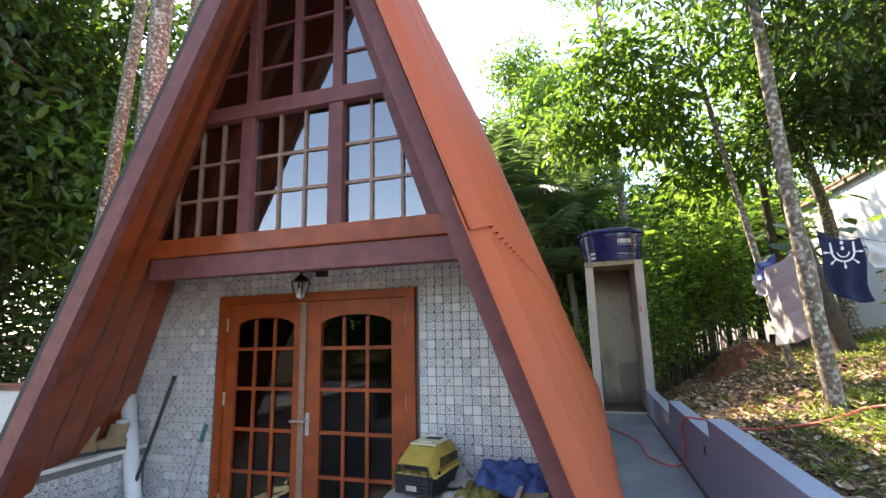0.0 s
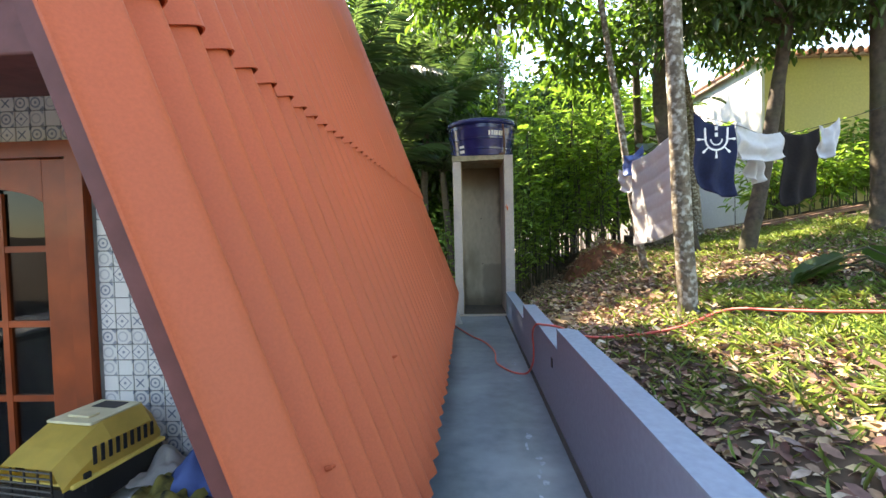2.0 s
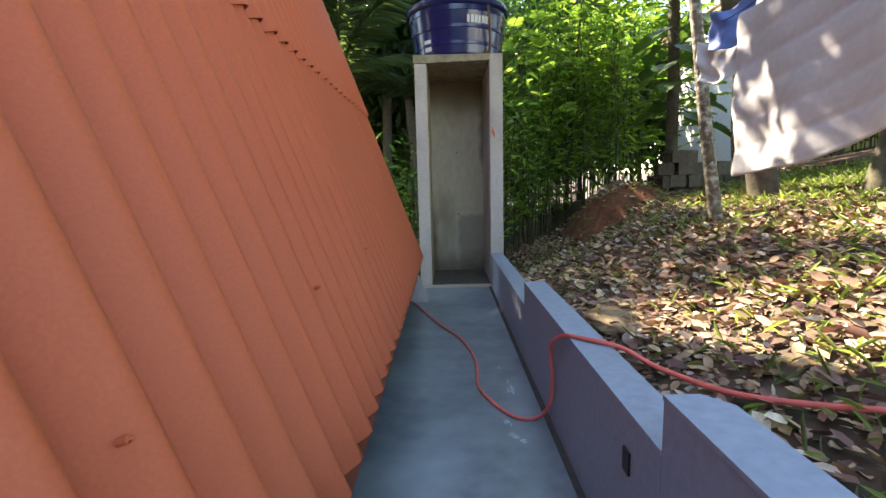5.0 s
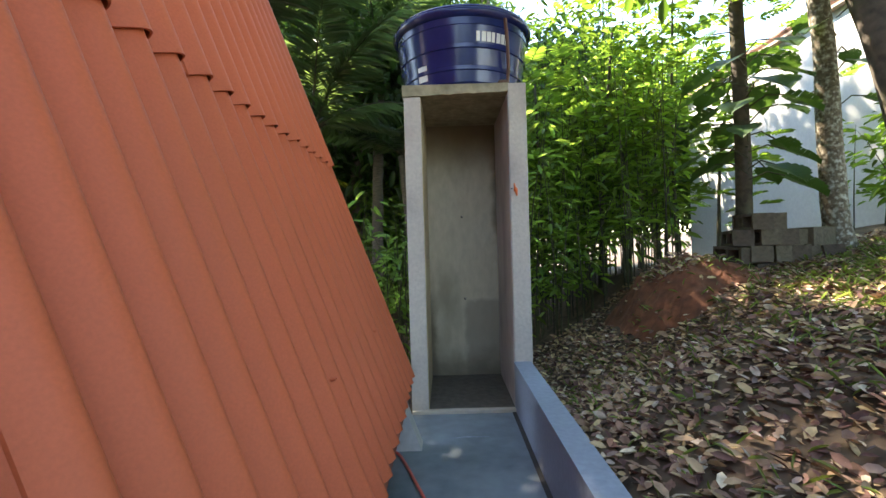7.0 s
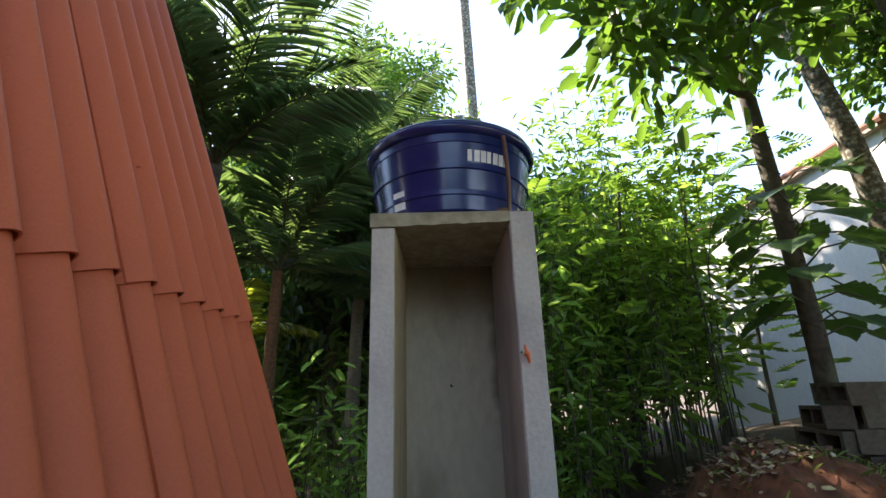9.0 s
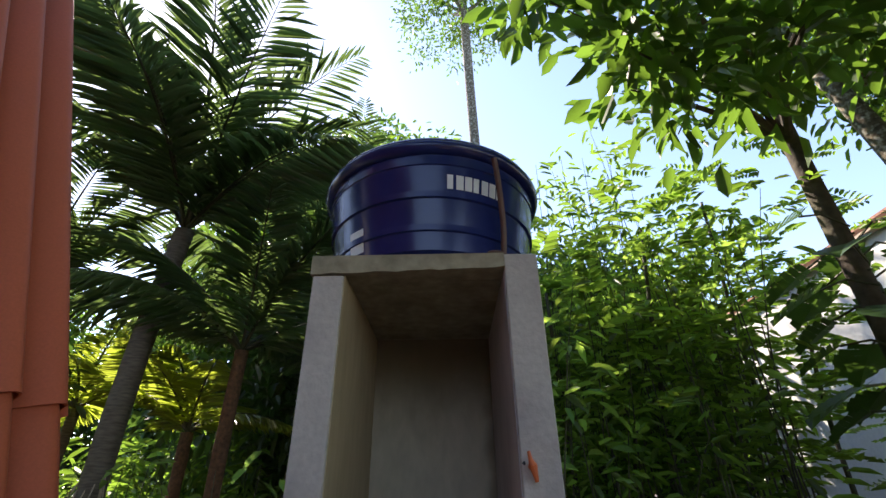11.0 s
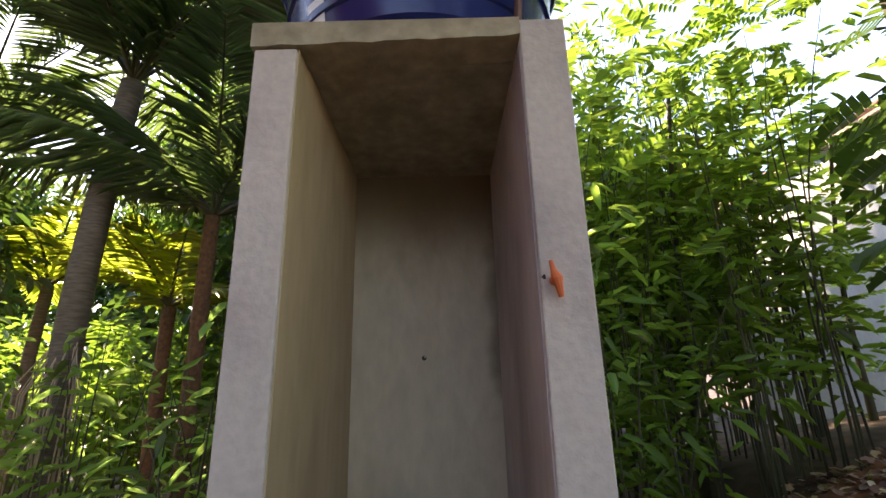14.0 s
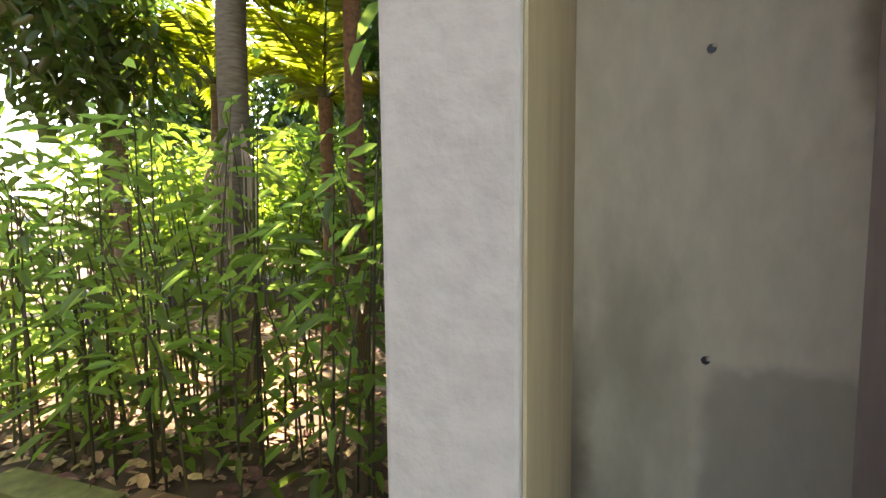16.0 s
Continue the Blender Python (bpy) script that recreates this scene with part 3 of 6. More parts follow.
right_board("barge_board", 1.69, 1.76, -0.085, -0.19, 0.40, 4.3, M["barge"], "purple-brown painted board along the roof edge")
right_board("rafter", 1.761, 1.84, -0.085, -0.205, 0.32, 4.3, M["soffit"], "dark red rafter behind the roof edge board")
right_board("soffit_board", 1.841, 2.37, -0.09, -0.125, 0.2, 5.2, M["soffit"])
right_board("roof_lining", 2.53, 7.9, -0.09, -0.125, 0.3, 5.2, M["soffit"])

# left: the same seen from inside
def left_slab(name, y0, y1, d0, d1, z0, z1, mat, label=""):
    a = [left_in(y0, z0, d0), left_in(y0, z0, d1), left_in(y0, z1, d1), left_in(y0, z1, d0)]
    b = [left_in(y1, z0, d0), left_in(y1, z0, d1), left_in(y1, z1, d1), left_in(y1, z1, d0)]
    return part(name, hexa(a, b), mat, house, label)


left_slab("barge_board", 1.40, 1.45, -0.005, 0.115, 0.35, 4.1, M["barge"], "purple-brown painted board along the roof edge")
for k in range(4):
    y0 = 1.452 + k * 0.23
    left_slab("soffit_board", y0, y0 + 0.226, 0.0, 0.03, 0.1, 4.3, M["soffit"], "dark red varnished board under the eave")
left_slab("roof_sheet", 1.47, 2.37, 0.14, 0.15, 0.2, 4.3, M["roof"])
left_slab("roof_sheet", 2.37, 7.9, 0.02, 0.06, 0.2, 5.3, M["roof"])
left_slab("roof_edge", 1.40, 1.47, 0.116, 0.15, 0.3, 4.2, M["curtain"], "dark outer edge of the roof sheet")

# front wall with its door opening
WL, WR = lambda z: -3.63 + 0.36 * z, lambda z: X0 - SL * z - 0.11
DX0, DX1, DZ = -2.523, -1.052, 1.742
wall = bmesh.new()
prism([(WL(-0.25), -0.25), (DX0, -0.25), (DX0, DZ), (WL(DZ), DZ)], 2.37, 2.52, wall)
prism([(DX1, -0.25), (WR(-0.25), -0.25), (WR(DZ), DZ), (DX1, DZ)], 2.37, 2.52, wall)
prism([(WL(DZ), DZ), (WR(DZ), DZ), (WR(2.0), 2.0), (WL(2.0), 2.0)], 2.37, 2.52, wall)
wall_front = part("wall", wall, M["grout"], house, "tile-clad front wall with small printed tiles")
back = part("back_wall", prism([(WL(-0.25), -0.25), (WR(-0.25), -0.25), (WR(5.0), 5.0), (WL(5.0), 5.0)], 7.75, 7.9), M["interior"], house)
part("loft_floor", boxes((-2.75, -0.68, 1.935, 7.75, 1.935, 1.99)), M["interior"], house)
part("ground_floor", boxes((-3.6, 0.1, 2.52, 7.75, -0.3, -0.25)), M["interior"], house)
part("inner_wall", prism([(-3.5, -0.25), (0.05, -0.25), (-0.55, 1.93), (-2.85, 1.93)], 4.6, 4.65), M["interior"], house)
part("loft_wall", prism([(-2.85, 2.0), (-0.55, 2.0), (-1.55, 4.7), (-1.85, 4.7)], 4.2, 4.25), M["interior"], house)

# overhanging floor beam, sill and window
part("floor_beam", boxes((-2.60, -0.545, 1.82, 1.90, 1.815, 1.945), bevel=0.006), M["barge"], house, "purple-brown beam below the window")
part("porch_ceiling", boxes((-2.72, -0.52, 1.90, 2.369, 1.90, 1.93)), M["barge"], house)
part("sill_beam", boxes((-2.74, -0.575, 1.80, 1.93, 1.946, 2.058), bevel=0.008), M["redwood"], house, "orange-red varnished sill beam")
window = part("window", prism([(-2.70, 2.056), (-2.64, 2.056), (-2.005, 3.49), (-1.75, 4.1), (-1.81, 4.1), (-2.07, 3.49)], 1.85, 1.93), M["redwood"], house, "large gridded wooden front window")
part("window_stile", hexa([(-0.79, 1.84, 2.058), (-0.60, 1.84, 2.058), (-1.31, 1.84, 4.0), (-1.45, 1.84, 4.0)], [(-0.79, 1.93, 2.058), (-0.60, 1.93, 2.058), (-1.31, 1.93, 4.0), (-1.45, 1.93, 4.0)]), M["barge"], window)
for x0, x1 in ((-1.992, -1.905), (-1.384, -1.292)):
    part("post", boxes((x0, x1, 1.845, 1.935, 2.058, 2.795), bevel=0.004), M["barge"], window)
    part("post", boxes((x0 + 0.012, x1 - 0.014, 1.86, 1.935, 2.892, 4.0), bevel=0.004), M["barge"], window)
part("rail", boxes((-2.33, -1.04, 1.838, 1.935, 2.796, 2.891), bevel=0.004), M["barge"], window)
part("post", boxes((-1.645, -1.605, 1.86, 1.93, 2.892, 3.9), bevel=0.003), M["barge"], window)


def win_left(z):
    return -2.64 + (z - 2.056) * 0.443


def win_right(z):
    return -0.79 - (z - 2.058) * 0.34


# glazing bars, and one pane in each opening
for z in (2.31, 2.54):
    for x0, x1 in ((win_left(z), -1.993), (-1.904, -1.385), (-1.291, win_right(z))):
        part("glazing_bar", boxes((x0, x1, 1.878, 1.902, z - 0.009, z + 0.009)), M["mullion"], window)
for z in (3.13, 3.42):
    for x0, x1 in ((win_left(z), -1.981), (-1.892, -1.646), (-1.604, -1.373), (-1.306, win_right(z))):
        if x1 - x0 > 0.05:
            part("glazing_bar", boxes((x0, x1, 1.878, 1.902, z - 0.008, z + 0.008)), M["barge"], window)
for x in (-2.49, -2.32, -2.155, -1.732, -1.556, -1.125, -0.94):
    top = 2.795
    if x < -2.2:
        top = min(top, 2.056 + (x + 2.64) / 0.443)
    if x > -1.03:
        top = min(top, 2.058 + (-0.79 - x) / 0.34)
    part("glazing_bar", boxes((x - 0.008, x + 0.008, 1.876, 1.904, 2.058, top)), M["mullion"], window)


def pane(poly, y, mat, parent, tilt=0.0):
    bm = prism(poly, y, y + 0.004)
    bmesh.ops.rotate(bm, cent=(poly[0][0], y, poly[0][1]), matrix=Matrix.Rotation(tilt, 3, "Z"), verts=bm.verts)
    ob = part("pane", bm, mat, parent)
    ob.visible_shadow = False
    return ob


columns = [-2.64, -2.49, -2.32, -2.155, -1.993, None, -1.904, -1.732, -1.556, -1.385, None, -1.291, -1.125, -0.94, -0.79]
for z0, z1 in ((2.058, 2.31), (2.31, 2.54), (2.54, 2.796)):
    for a, b in zip(columns, columns[1:]):
        if a is None or b is None:
            continue
        q = [(max(a, win_left(z0)), z0), (min(b, win_right(z0)), z0), (min(b, win_right(z1)), z1), (max(a, win_left(z1)), z1)]
        if q[1][0] - q[0][0] < 0.02 and q[2][0] - q[3][0] < 0.02:
            continue
        if q[2][0] - q[3][0] < 0.005:
            q = q[:2] + [(min(b, max(a, (q[3][0] if a < -2 else q[2][0]))), z1)]
        if q[1][0] - q[0][0] < 0.005:
            continue
        pane(q, 1.89, M["glass"], window, random.uniform(-0.006, 0.006))
for a, b in ((-2.3, -1.981), (-1.892, -1.646), (-1.604, -1.373), (-1.306, -1.04)):
    for z0, z1 in ((2.892, 3.13), (3.13, 3.42), (3.42, 4.0)):
        q = [(max(a, win_left(z0)), z0), (min(b, win_right(z0)), z0), (min(b, win_right(z1)), z1), (max(a, win_left(z1)), z1)]
        if q[1][0] - q[0][0] > 0.01:
            if q[2][0] - q[3][0] < 0.005:
                q = q[:2] + [(q[0][0] if b > -1.5 else q[1][0], z1)]
            pane(q, 1.89, M["glass"], window, random.uniform(-0.006, 0.006))

# double door
frame_bm = boxes((DX0, DX0 + 0.06, 2.335, 2.45, -0.25, DZ), (DX1 - 0.06, DX1, 2.335, 2.45, -0.25, DZ), (DX0 + 0.06, DX1 - 0.06, 2.335, 2.45, DZ - 0.055, DZ))
part("door_frame", frame_bm, M["redwood"], house, "orange-red varnished door frame")
ROWS_Z = [0.055, 0.318, 0.583, 0.848, 1.112, 1.375]


def door_leaf(x0, x1, p0, p1, handle_x):
    leaf = part("door", boxes((x0, p0, 2.355, 2.395, -0.24, DZ - 0.058), (p1, x1, 2.355, 2.395, -0.24, DZ - 0.058), (p0, p1, 2.355, 2.395, -0.24, 0.05), bevel=0.004), M["redwood"], house, "red varnished door leaf with fifteen small panes")
    # arched head rail
    top, n = DZ - 0.058, 14
    arch = [(p0 + (p1 - p0) * i / n, 1.535 + 0.055 * math.sin(math.pi * i / n) ** 0.6) for i in range(n + 1)]
    part("head_rail", prism([(p1, top), (p0, top)] + arch, 2.356, 2.394), M["redwood"], leaf)
    w = (p1 - p0) / 3
    for k in (1, 2):
        part("glazing_bar", boxes((p0 + w * k - 0.011, p0 + w * k + 0.011, 2.36, 2.39, 0.05, 1.57)), M["redwood"], leaf)
    for z in ROWS_Z[1:]:
        part("glazing_bar", boxes((p0, p1, 2.362, 2.388, z - 0.011, z + 0.011)), M["redwood"], leaf)
    zs = ROWS_Z + [1.58]
    for r in range(6):
        for k in range(3):
            pane([(p0 + w * k + 0.01, zs[r] + 0.01), (p0 + w * (k + 1) - 0.01, zs[r] + 0.01), (p0 + w * (k + 1) - 0.01, zs[r + 1]), (p0 + w * k + 0.01, zs[r + 1])],
                 2.372, M["doorglass"] if r < 5 else M["brownglass" if k == 1 else "greenglass"], leaf, random.uniform(-0.008, 0.008))
    for z in (0.35, 1.0, 1.5):
        hx = x0 if handle_x > (x0 + x1) / 2 else x1
        part("hinge", sweep([(hx, 2.35, z), (hx, 2.35, z + 0.09)], 0.007, 8), M["oldwood"], leaf, "small tarnished hinge")
    return leaf


left_leaf = door_leaf(DX0 + 0.062, -1.852, -2.385, -1.922, -1.87)
right_leaf = door_leaf(-1.83, DX1 - 0.062, -1.715, -1.215, -1.80)
part("cover_strip", boxes((-1.866, -1.82, 2.34, 2.358, -0.24, DZ - 0.058), bevel=0.003), M["mullion"], left_leaf)
part("handle", sweep([(-1.80, 2.35, 0.92), (-1.80, 2.31, 0.92), (-1.86, 2.305, 0.925), (-1.90, 2.305, 0.92)], 0.008, 8, sweep([(-1.80, 2.357, 0.92), (-1.80, 2.345, 0.92)], 0.022, 10)), M["metal"], right_leaf, "dull steel lever handle")
part("lock_plate", boxes((-1.815, -1.785, 2.348, 2.356, 0.83, 0.97), bevel=0.003), M["metal"], right_leaf)
# added dark sheet, stands in for the unlit room behind the door glass
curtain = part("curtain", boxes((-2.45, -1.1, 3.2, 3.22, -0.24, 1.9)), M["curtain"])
tagged(curtain, "dark sheet added inside to keep the door panes dark", "curtain")

# ---- water tower ----
tower = thing("water_tower", "narrow open-fronted cement tower under a water tank", "tower", kind="structure", at=(0.52, 8.9, 0))
for x0, x1, z1, nm in ((0.032, 0.167, 2.545, "side_wall"), (0.872, 1.017, 2.637, "side_wall")):
    b = boxes((x0, x1, 8.44, 9.56, -0.3, z1), bevel=0.006)
    part(nm, b, M["render_rough"], tower)
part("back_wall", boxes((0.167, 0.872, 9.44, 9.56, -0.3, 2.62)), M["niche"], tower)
part("niche_floor", boxes((0.167, 0.872, 8.46, 9.44, -0.3, 0.02)), M["damp"], tower, "dark cement floor of the niche")
part("threshold", boxes((0.035, 1.014, 8.40, 8.455, -0.3, 0.028), bevel=0.006), M["concrete"], tower)
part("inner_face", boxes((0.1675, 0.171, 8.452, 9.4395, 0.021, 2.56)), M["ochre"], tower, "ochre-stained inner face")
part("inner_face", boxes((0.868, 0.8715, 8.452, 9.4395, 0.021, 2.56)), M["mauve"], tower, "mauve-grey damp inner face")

slab = bmesh.new()
n = 18
low = [(0.022 + (0.872 - 0.022) * i / n, 2.548 + 0.012 * noise.noise((i * 0.7, 2, 0)) + (0.02 * i / n)) for i in range(n + 1)]
prism(low + [(0.872, 2.637), (0.022, 2.637)], 8.43, 8.56, slab)
box(slab, 0.028, 0.871, 8.56, 9.56, 2.562, 2.637)
part("slab", slab, M["mossy"], tower, "mossy cement slab with a ragged lower edge")
for x, z in ((0.524, 0.80), (0.512, 1.634)):
    part("bolt_hole", sweep([(x, 9.436, z), (x, 9.4415, z)], 0.012, 8), M["black"], tower, "dark hole with a stub of pipe")
    part("pipe_stub", sweep([(x + 0.006, 9.43, z + 0.006), (x + 0.006, 9.441, z + 0.006)], [0.006, 0.009], 8), M["concrete"], tower)
part("chipped_hole", sweep([(0.883, 8.4385, 1.79), (0.883, 8.442, 1.79)], [0.006, 0.008], 7, wobble=0.4), M["black"], tower)

tank = thing("water_tank", "navy blue round plastic water tank on the tower", "water tank", at=(0.535, 8.93, 2.638))
TC = (0.535, 8.93, 2.639)
prof = [(0.50, 0.0), (0.515, 0.012), (0.525, 0.10), (0.535, 0.105), (0.537, 0.135), (0.529, 0.14), (0.548, 0.265), (0.560, 0.27), (0.562, 0.30), (0.552, 0.305), (0.572, 0.44), (0.578, 0.445), (0.58, 0.50)]
part("body", spin(prof, TC, 96), M["tank"], tank, smooth=True).data.set_sharp_from_angle(angle=radians(25))
part("rim", spin([(0.578, 0.498), (0.60, 0.505), (0.617, 0.53), (0.618, 0.552), (0.612, 0.56), (0.57, 0.565)], TC, 64), M["tank"], tank, smooth=True)
part("lid", spin([(0.611, 0.561), (0.60, 0.585), (0.5, 0.61), (0.30, 0.64), (0.1, 0.65), (0.01, 0.65)], TC, 64), M["tank"], tank, "navy domed lid", smooth=True)


def on_tank(a, h, off=0.002):
    r = float(np.interp(h, [p[1] for p in prof], [p[0] for p in prof])) + off
    return Vector((TC[0] + r * math.sin(a), TC[1] - r * math.cos(a), TC[2] + h))


def tank_patch(name, a0, a1, h0, h1, mat, label):
    bm = bmesh.new()
    n = 6
    cols = [[bm.verts.new(on_tank(a0 + (a1 - a0) * i / n, h, o)) for h, o in ((h0, 0.003), (h1, 0.003), (h1, 0.001), (h0, 0.001))] for i in range(n + 1)]
    for c, d in zip(cols, cols[1:]):
        for k in range(4):
            bm.faces.new((c[k], d[k], d[(k + 1) % 4], c[(k + 1) % 4]))
    part(name, bm, mat, tank, label)


for k in range(7):
    a = 0.165 + k * 0.078
    tank_patch("brand_mark", a, a + (0.05 if k % 3 == 0 else 0.064), 0.318, 0.392, M["white"], "plain white printed mark")
tank_patch("sticker", -0.80, -0.62, 0.055, 0.175, M["white"], "white paper sticker")
pipe = thing("overflow_pipe", "brown plastic pipe bent down beside the water tank", "pipe", at=(0.85, 8.45, 2.64))
part("riser", sweep(curve_points([(0.88, 8.50, 2.648), (0.885, 8.46, 2.80), (0.87, 8.40, 3.0), (0.855, 8.37, 3.12)], 12), 0.014, 10), M["pvcbrown"], pipe)
part("elbow", sweep(curve_points([(0.76, 8.56, 2.655), (0.82, 8.50, 2.662), (0.88, 8.50, 2.66)], 8), 0.022, 10), M["pvcbrown"], pipe)
valve = thing("tap_handle", "orange plastic tap lever on the cement pillar", "tap", at=(0.909, 8.42, 1.778))
part("lever", sweep([(0.899, 8.412, 1.826), (0.902, 8.408, 1.80), (0.909, 8.405, 1.778), (0.914, 8.408, 1.755), (0.919, 8.412, 1.728)], [0.006, 0.008, 0.016, 0.011, 0.007], 10), M["orange"], valve)
part("hub", sweep([(0.909, 8.441, 1.778), (0.909, 8.398, 1.778)], [0.013, 0.011], 10), M["orange"], valve)


# ---- trees and plants ----
def trunk_of(tree, keys, r0, r1, mat, sides=12, n=16):
    pts = curve_points(keys, n)
    rad = [r0 * (1.35 - 0.35 * min(1, i / 2)) + (r1 - r0) * i / n for i in range(n + 1)]
    part("trunk", sweep(pts, rad, sides, wobble=0.06), mat, tree, smooth=True)
    return pts


def limb(tree, a, b, r, mat, sag=0.15):
    a, b = Vector(a), Vector(b)
    mid = (a + b) / 2 + Vector((random.uniform(-1, 1), random.uniform(-1, 1), random.uniform(0, 1))) * sag
    part("limb", sweep(curve_points([a, mid, b], 8), [r * (1 - 0.8 * i / 8) for i in range(9)], 7, wobble=0.05), mat, tree)


def crown_points(centre, size, n, hollow=0.35):
    p = rs.normal(size=(n, 3))
    p /= np.linalg.norm(p, axis=1, keepdims=True)
    p *= (hollow + (1 - hollow) * rs.rand(n, 1)) ** 0.6
    lump = 1 + 0.35 * np.sin(p[:, :1] * 5 + centre[0]) * np.cos(p[:, 1:2] * 4 + centre[1])
    return np.asarray(centre) + p * lump * np.asarray(size)


def broadleaf(name, label, keys, r0, r1, crowns, leaf, bark, clump=260, per=26, size=(0.09, 0.15), spread=0.16, group="trees in the yard"):
    base = keys[0]
    tree = thing(name, label, "tree", group, at=base)
    pts = trunk_of(tree, keys, r0, r1, bark)
    allp, allw = [], []
    for c, s in crowns:
        cp = crown_points(c, s, clump)
        for q in cp[:5]:
            start = min(pts[4:], key=lambda p: (p - Vector(c)).length)
            limb(tree, start, q, r1 * 0.6, bark)
        p, w = clumps(cp, per, spread)
        allp.append(p)
        allw.append(w)
    allp, allw = np.concatenate(allp), np.concatenate(allw)
    ln = rs.uniform(size[0], size[1], len(allp))
    blades("crown", leaf, allp, ln, ln * 0.42, allw, tree)
    return tree


def gzv(x, y):
    return ground_z(x, y)


def frond_mesh(length, droop, n=50, lw=0.028, ll=0.42, hang=0.35):
    """Places, ways and lengths of the leaflets on one feathered frond that grows along +x from the origin; and its midrib."""
    rib, pos, way, lens = [], [], [], []
    for i in range(n + 1):
        t = i / n
        rib.append(Vector((length * (t - 0.12 * t * t), 0, length * (0.30 * t - droop * t * t))))
    for i in range(4, n + 1):
        t = i / n
        d = (rib[i] - rib[i - 1]).normalized()
        for s in (-1, 1):
            pos.append(rib[i])
            way.append(Vector((d.x * 0.75, s * (1.0 - 0.35 * t), d.z * 0.75 - hang)))
            lens.append(ll * math.sin(math.pi * (0.12 + 0.83 * t)) ** 0.7)
    return rib, pos, way, lens


def palm(name, label, keys, r0, r1, count, length, mat, bark, start=0.0, pitch=(0.2, 0.9), ll=0.42, hang=0.35, aims=(), width=0.032):
    tree = thing(name, label, "palm", "palms behind the tower", at=keys[0])
    pts = trunk_of(tree, keys, r0, r1, bark)
    top = Vector(keys[-1])
    for k in range(count + len(aims)):
        if k < count:
            az, el, ln = start + k * 2.399, random.uniform(*pitch), length * random.uniform(0.8, 1.1)
        else:
            az, el, ln = aims[k - count]
        rib, pos, way, lens = frond_mesh(ln, random.uniform(0.35, 0.55), ll=ll, hang=hang)
        m = Matrix.Translation(top) @ Matrix.Rotation(az, 4, "Z") @ Matrix.Rotation(-el, 4, "Y")
        r3 = m.to_3x3()
        frond = part("frond", sweep([m @ p for p in rib[::4]], [0.02 * (1 - 0.85 * i / (len(rib[::4]) - 1)) for i in range(len(rib[::4]))], 6), M["stem"], tree)
        P = np.array([m @ p for p in pos])
        W = np.array([r3 @ w for w in way]) + rs.normal(size=(len(way), 3)) * 0.03
        W[:, 2] -= hang * 0.3
        blades("blade", mat, P, np.array(lens) * rs.uniform(0.85, 1.1, len(lens)), width, W, frond, fold=0.1, droop=0.22)
    return tree


# trees on the bank
broadleaf("tree", "slender tree with pale lichen-spotted trunk on the bank", [(1.84, 4.24, 0.68), (1.82, 4.24, 1.0), (1.765, 4.24, 2.1), (1.735, 4.25, 3.1), (1.715, 4.25, 4.5), (1.70, 4.3, 6.2)], 0.075, 0.045,
          [((1.9, 4.6, 5.6), (1.5, 1.3, 0.9)), ((2.6, 4.2, 4.6), (1.0, 1.0, 0.6))], M["leafdark"], M["bark"], clump=75)
# crowns over the walkway are added out of view, to shade the quilt
broadleaf("tree", "thin leaning tree with mottled bark near the block pile", [(2.44, 6.6, 0.78), (2.40, 6.6, 0.95), (2.27, 6.6, 1.75), (2.15, 6.6, 2.6), (1.95, 6.75, 4.3), (1.8, 6.9, 5.6)], 0.052, 0.032,
          [((1.1, 6.9, 4.7), (0.8, 0.7, 0.4)), ((0.15, 7.4, 4.75), (0.75, 0.7, 0.45)), ((0.6, 6.2, 5.2), (0.7, 0.8, 0.4)), ((2.2, 6.6, 5.4), (1.0, 0.8, 0.5))], M["leaf"], M["bark"], clump=52, per=20, size=(0.11, 0.18))
broadleaf("tree", "thick dark-barked tree behind the washing", [(3.4, 7.5, 0.92), (3.36, 7.52, 1.2), (3.2, 7.6, 2.2), (3.1, 7.8, 3.2), (3.3, 8.2, 4.8)], 0.15, 0.08,
          [((3.6, 7.9, 5.6), (1.2, 0.9, 0.6)), ((4.6, 7.6, 4.9), (1.2, 1.2, 0.7))], M["leaf"], M["darkbark"], clump=60, size=(0.1, 0.17))
broadleaf("tree", "dark leaning tree with broad leaves overhead", [(3.48, 9.56, 0.9), (3.46, 9.55, 1.6), (3.44, 9.52, 2.5), (3.38, 9.5, 4.0), (3.37, 9.5, 5.2), (3.25, 9.4, 6.4)], 0.085, 0.055,
          [((2.15, 8.5, 4.15), (0.75, 0.4, 0.42)), ((1.55, 8.6, 4.95), (0.6, 0.5, 0.45)), ((3.0, 8.6, 4.7), (0.9, 0.6, 0.6))], M["leaf"], M["darkbark"], clump=34, per=11, size=(0.15, 0.25), spread=0.14)
broadleaf("tree", "vine-grown tree beside the white wall", [(4.5, 9.6, 1.0), (4.42, 9.6, 2.0), (4.36, 9.6, 3.4), (4.2, 9.6, 4.4), (3.9, 9.8, 6.6)], 0.13, 0.07,
          [((4.2, 9.9, 6.0), (1.5, 1.3, 0.9)), ((5.3, 9.4, 5.0), (1.0, 1.0, 0.6))], M["leaf"], M["bark"], clump=90, size=(0.1, 0.17))
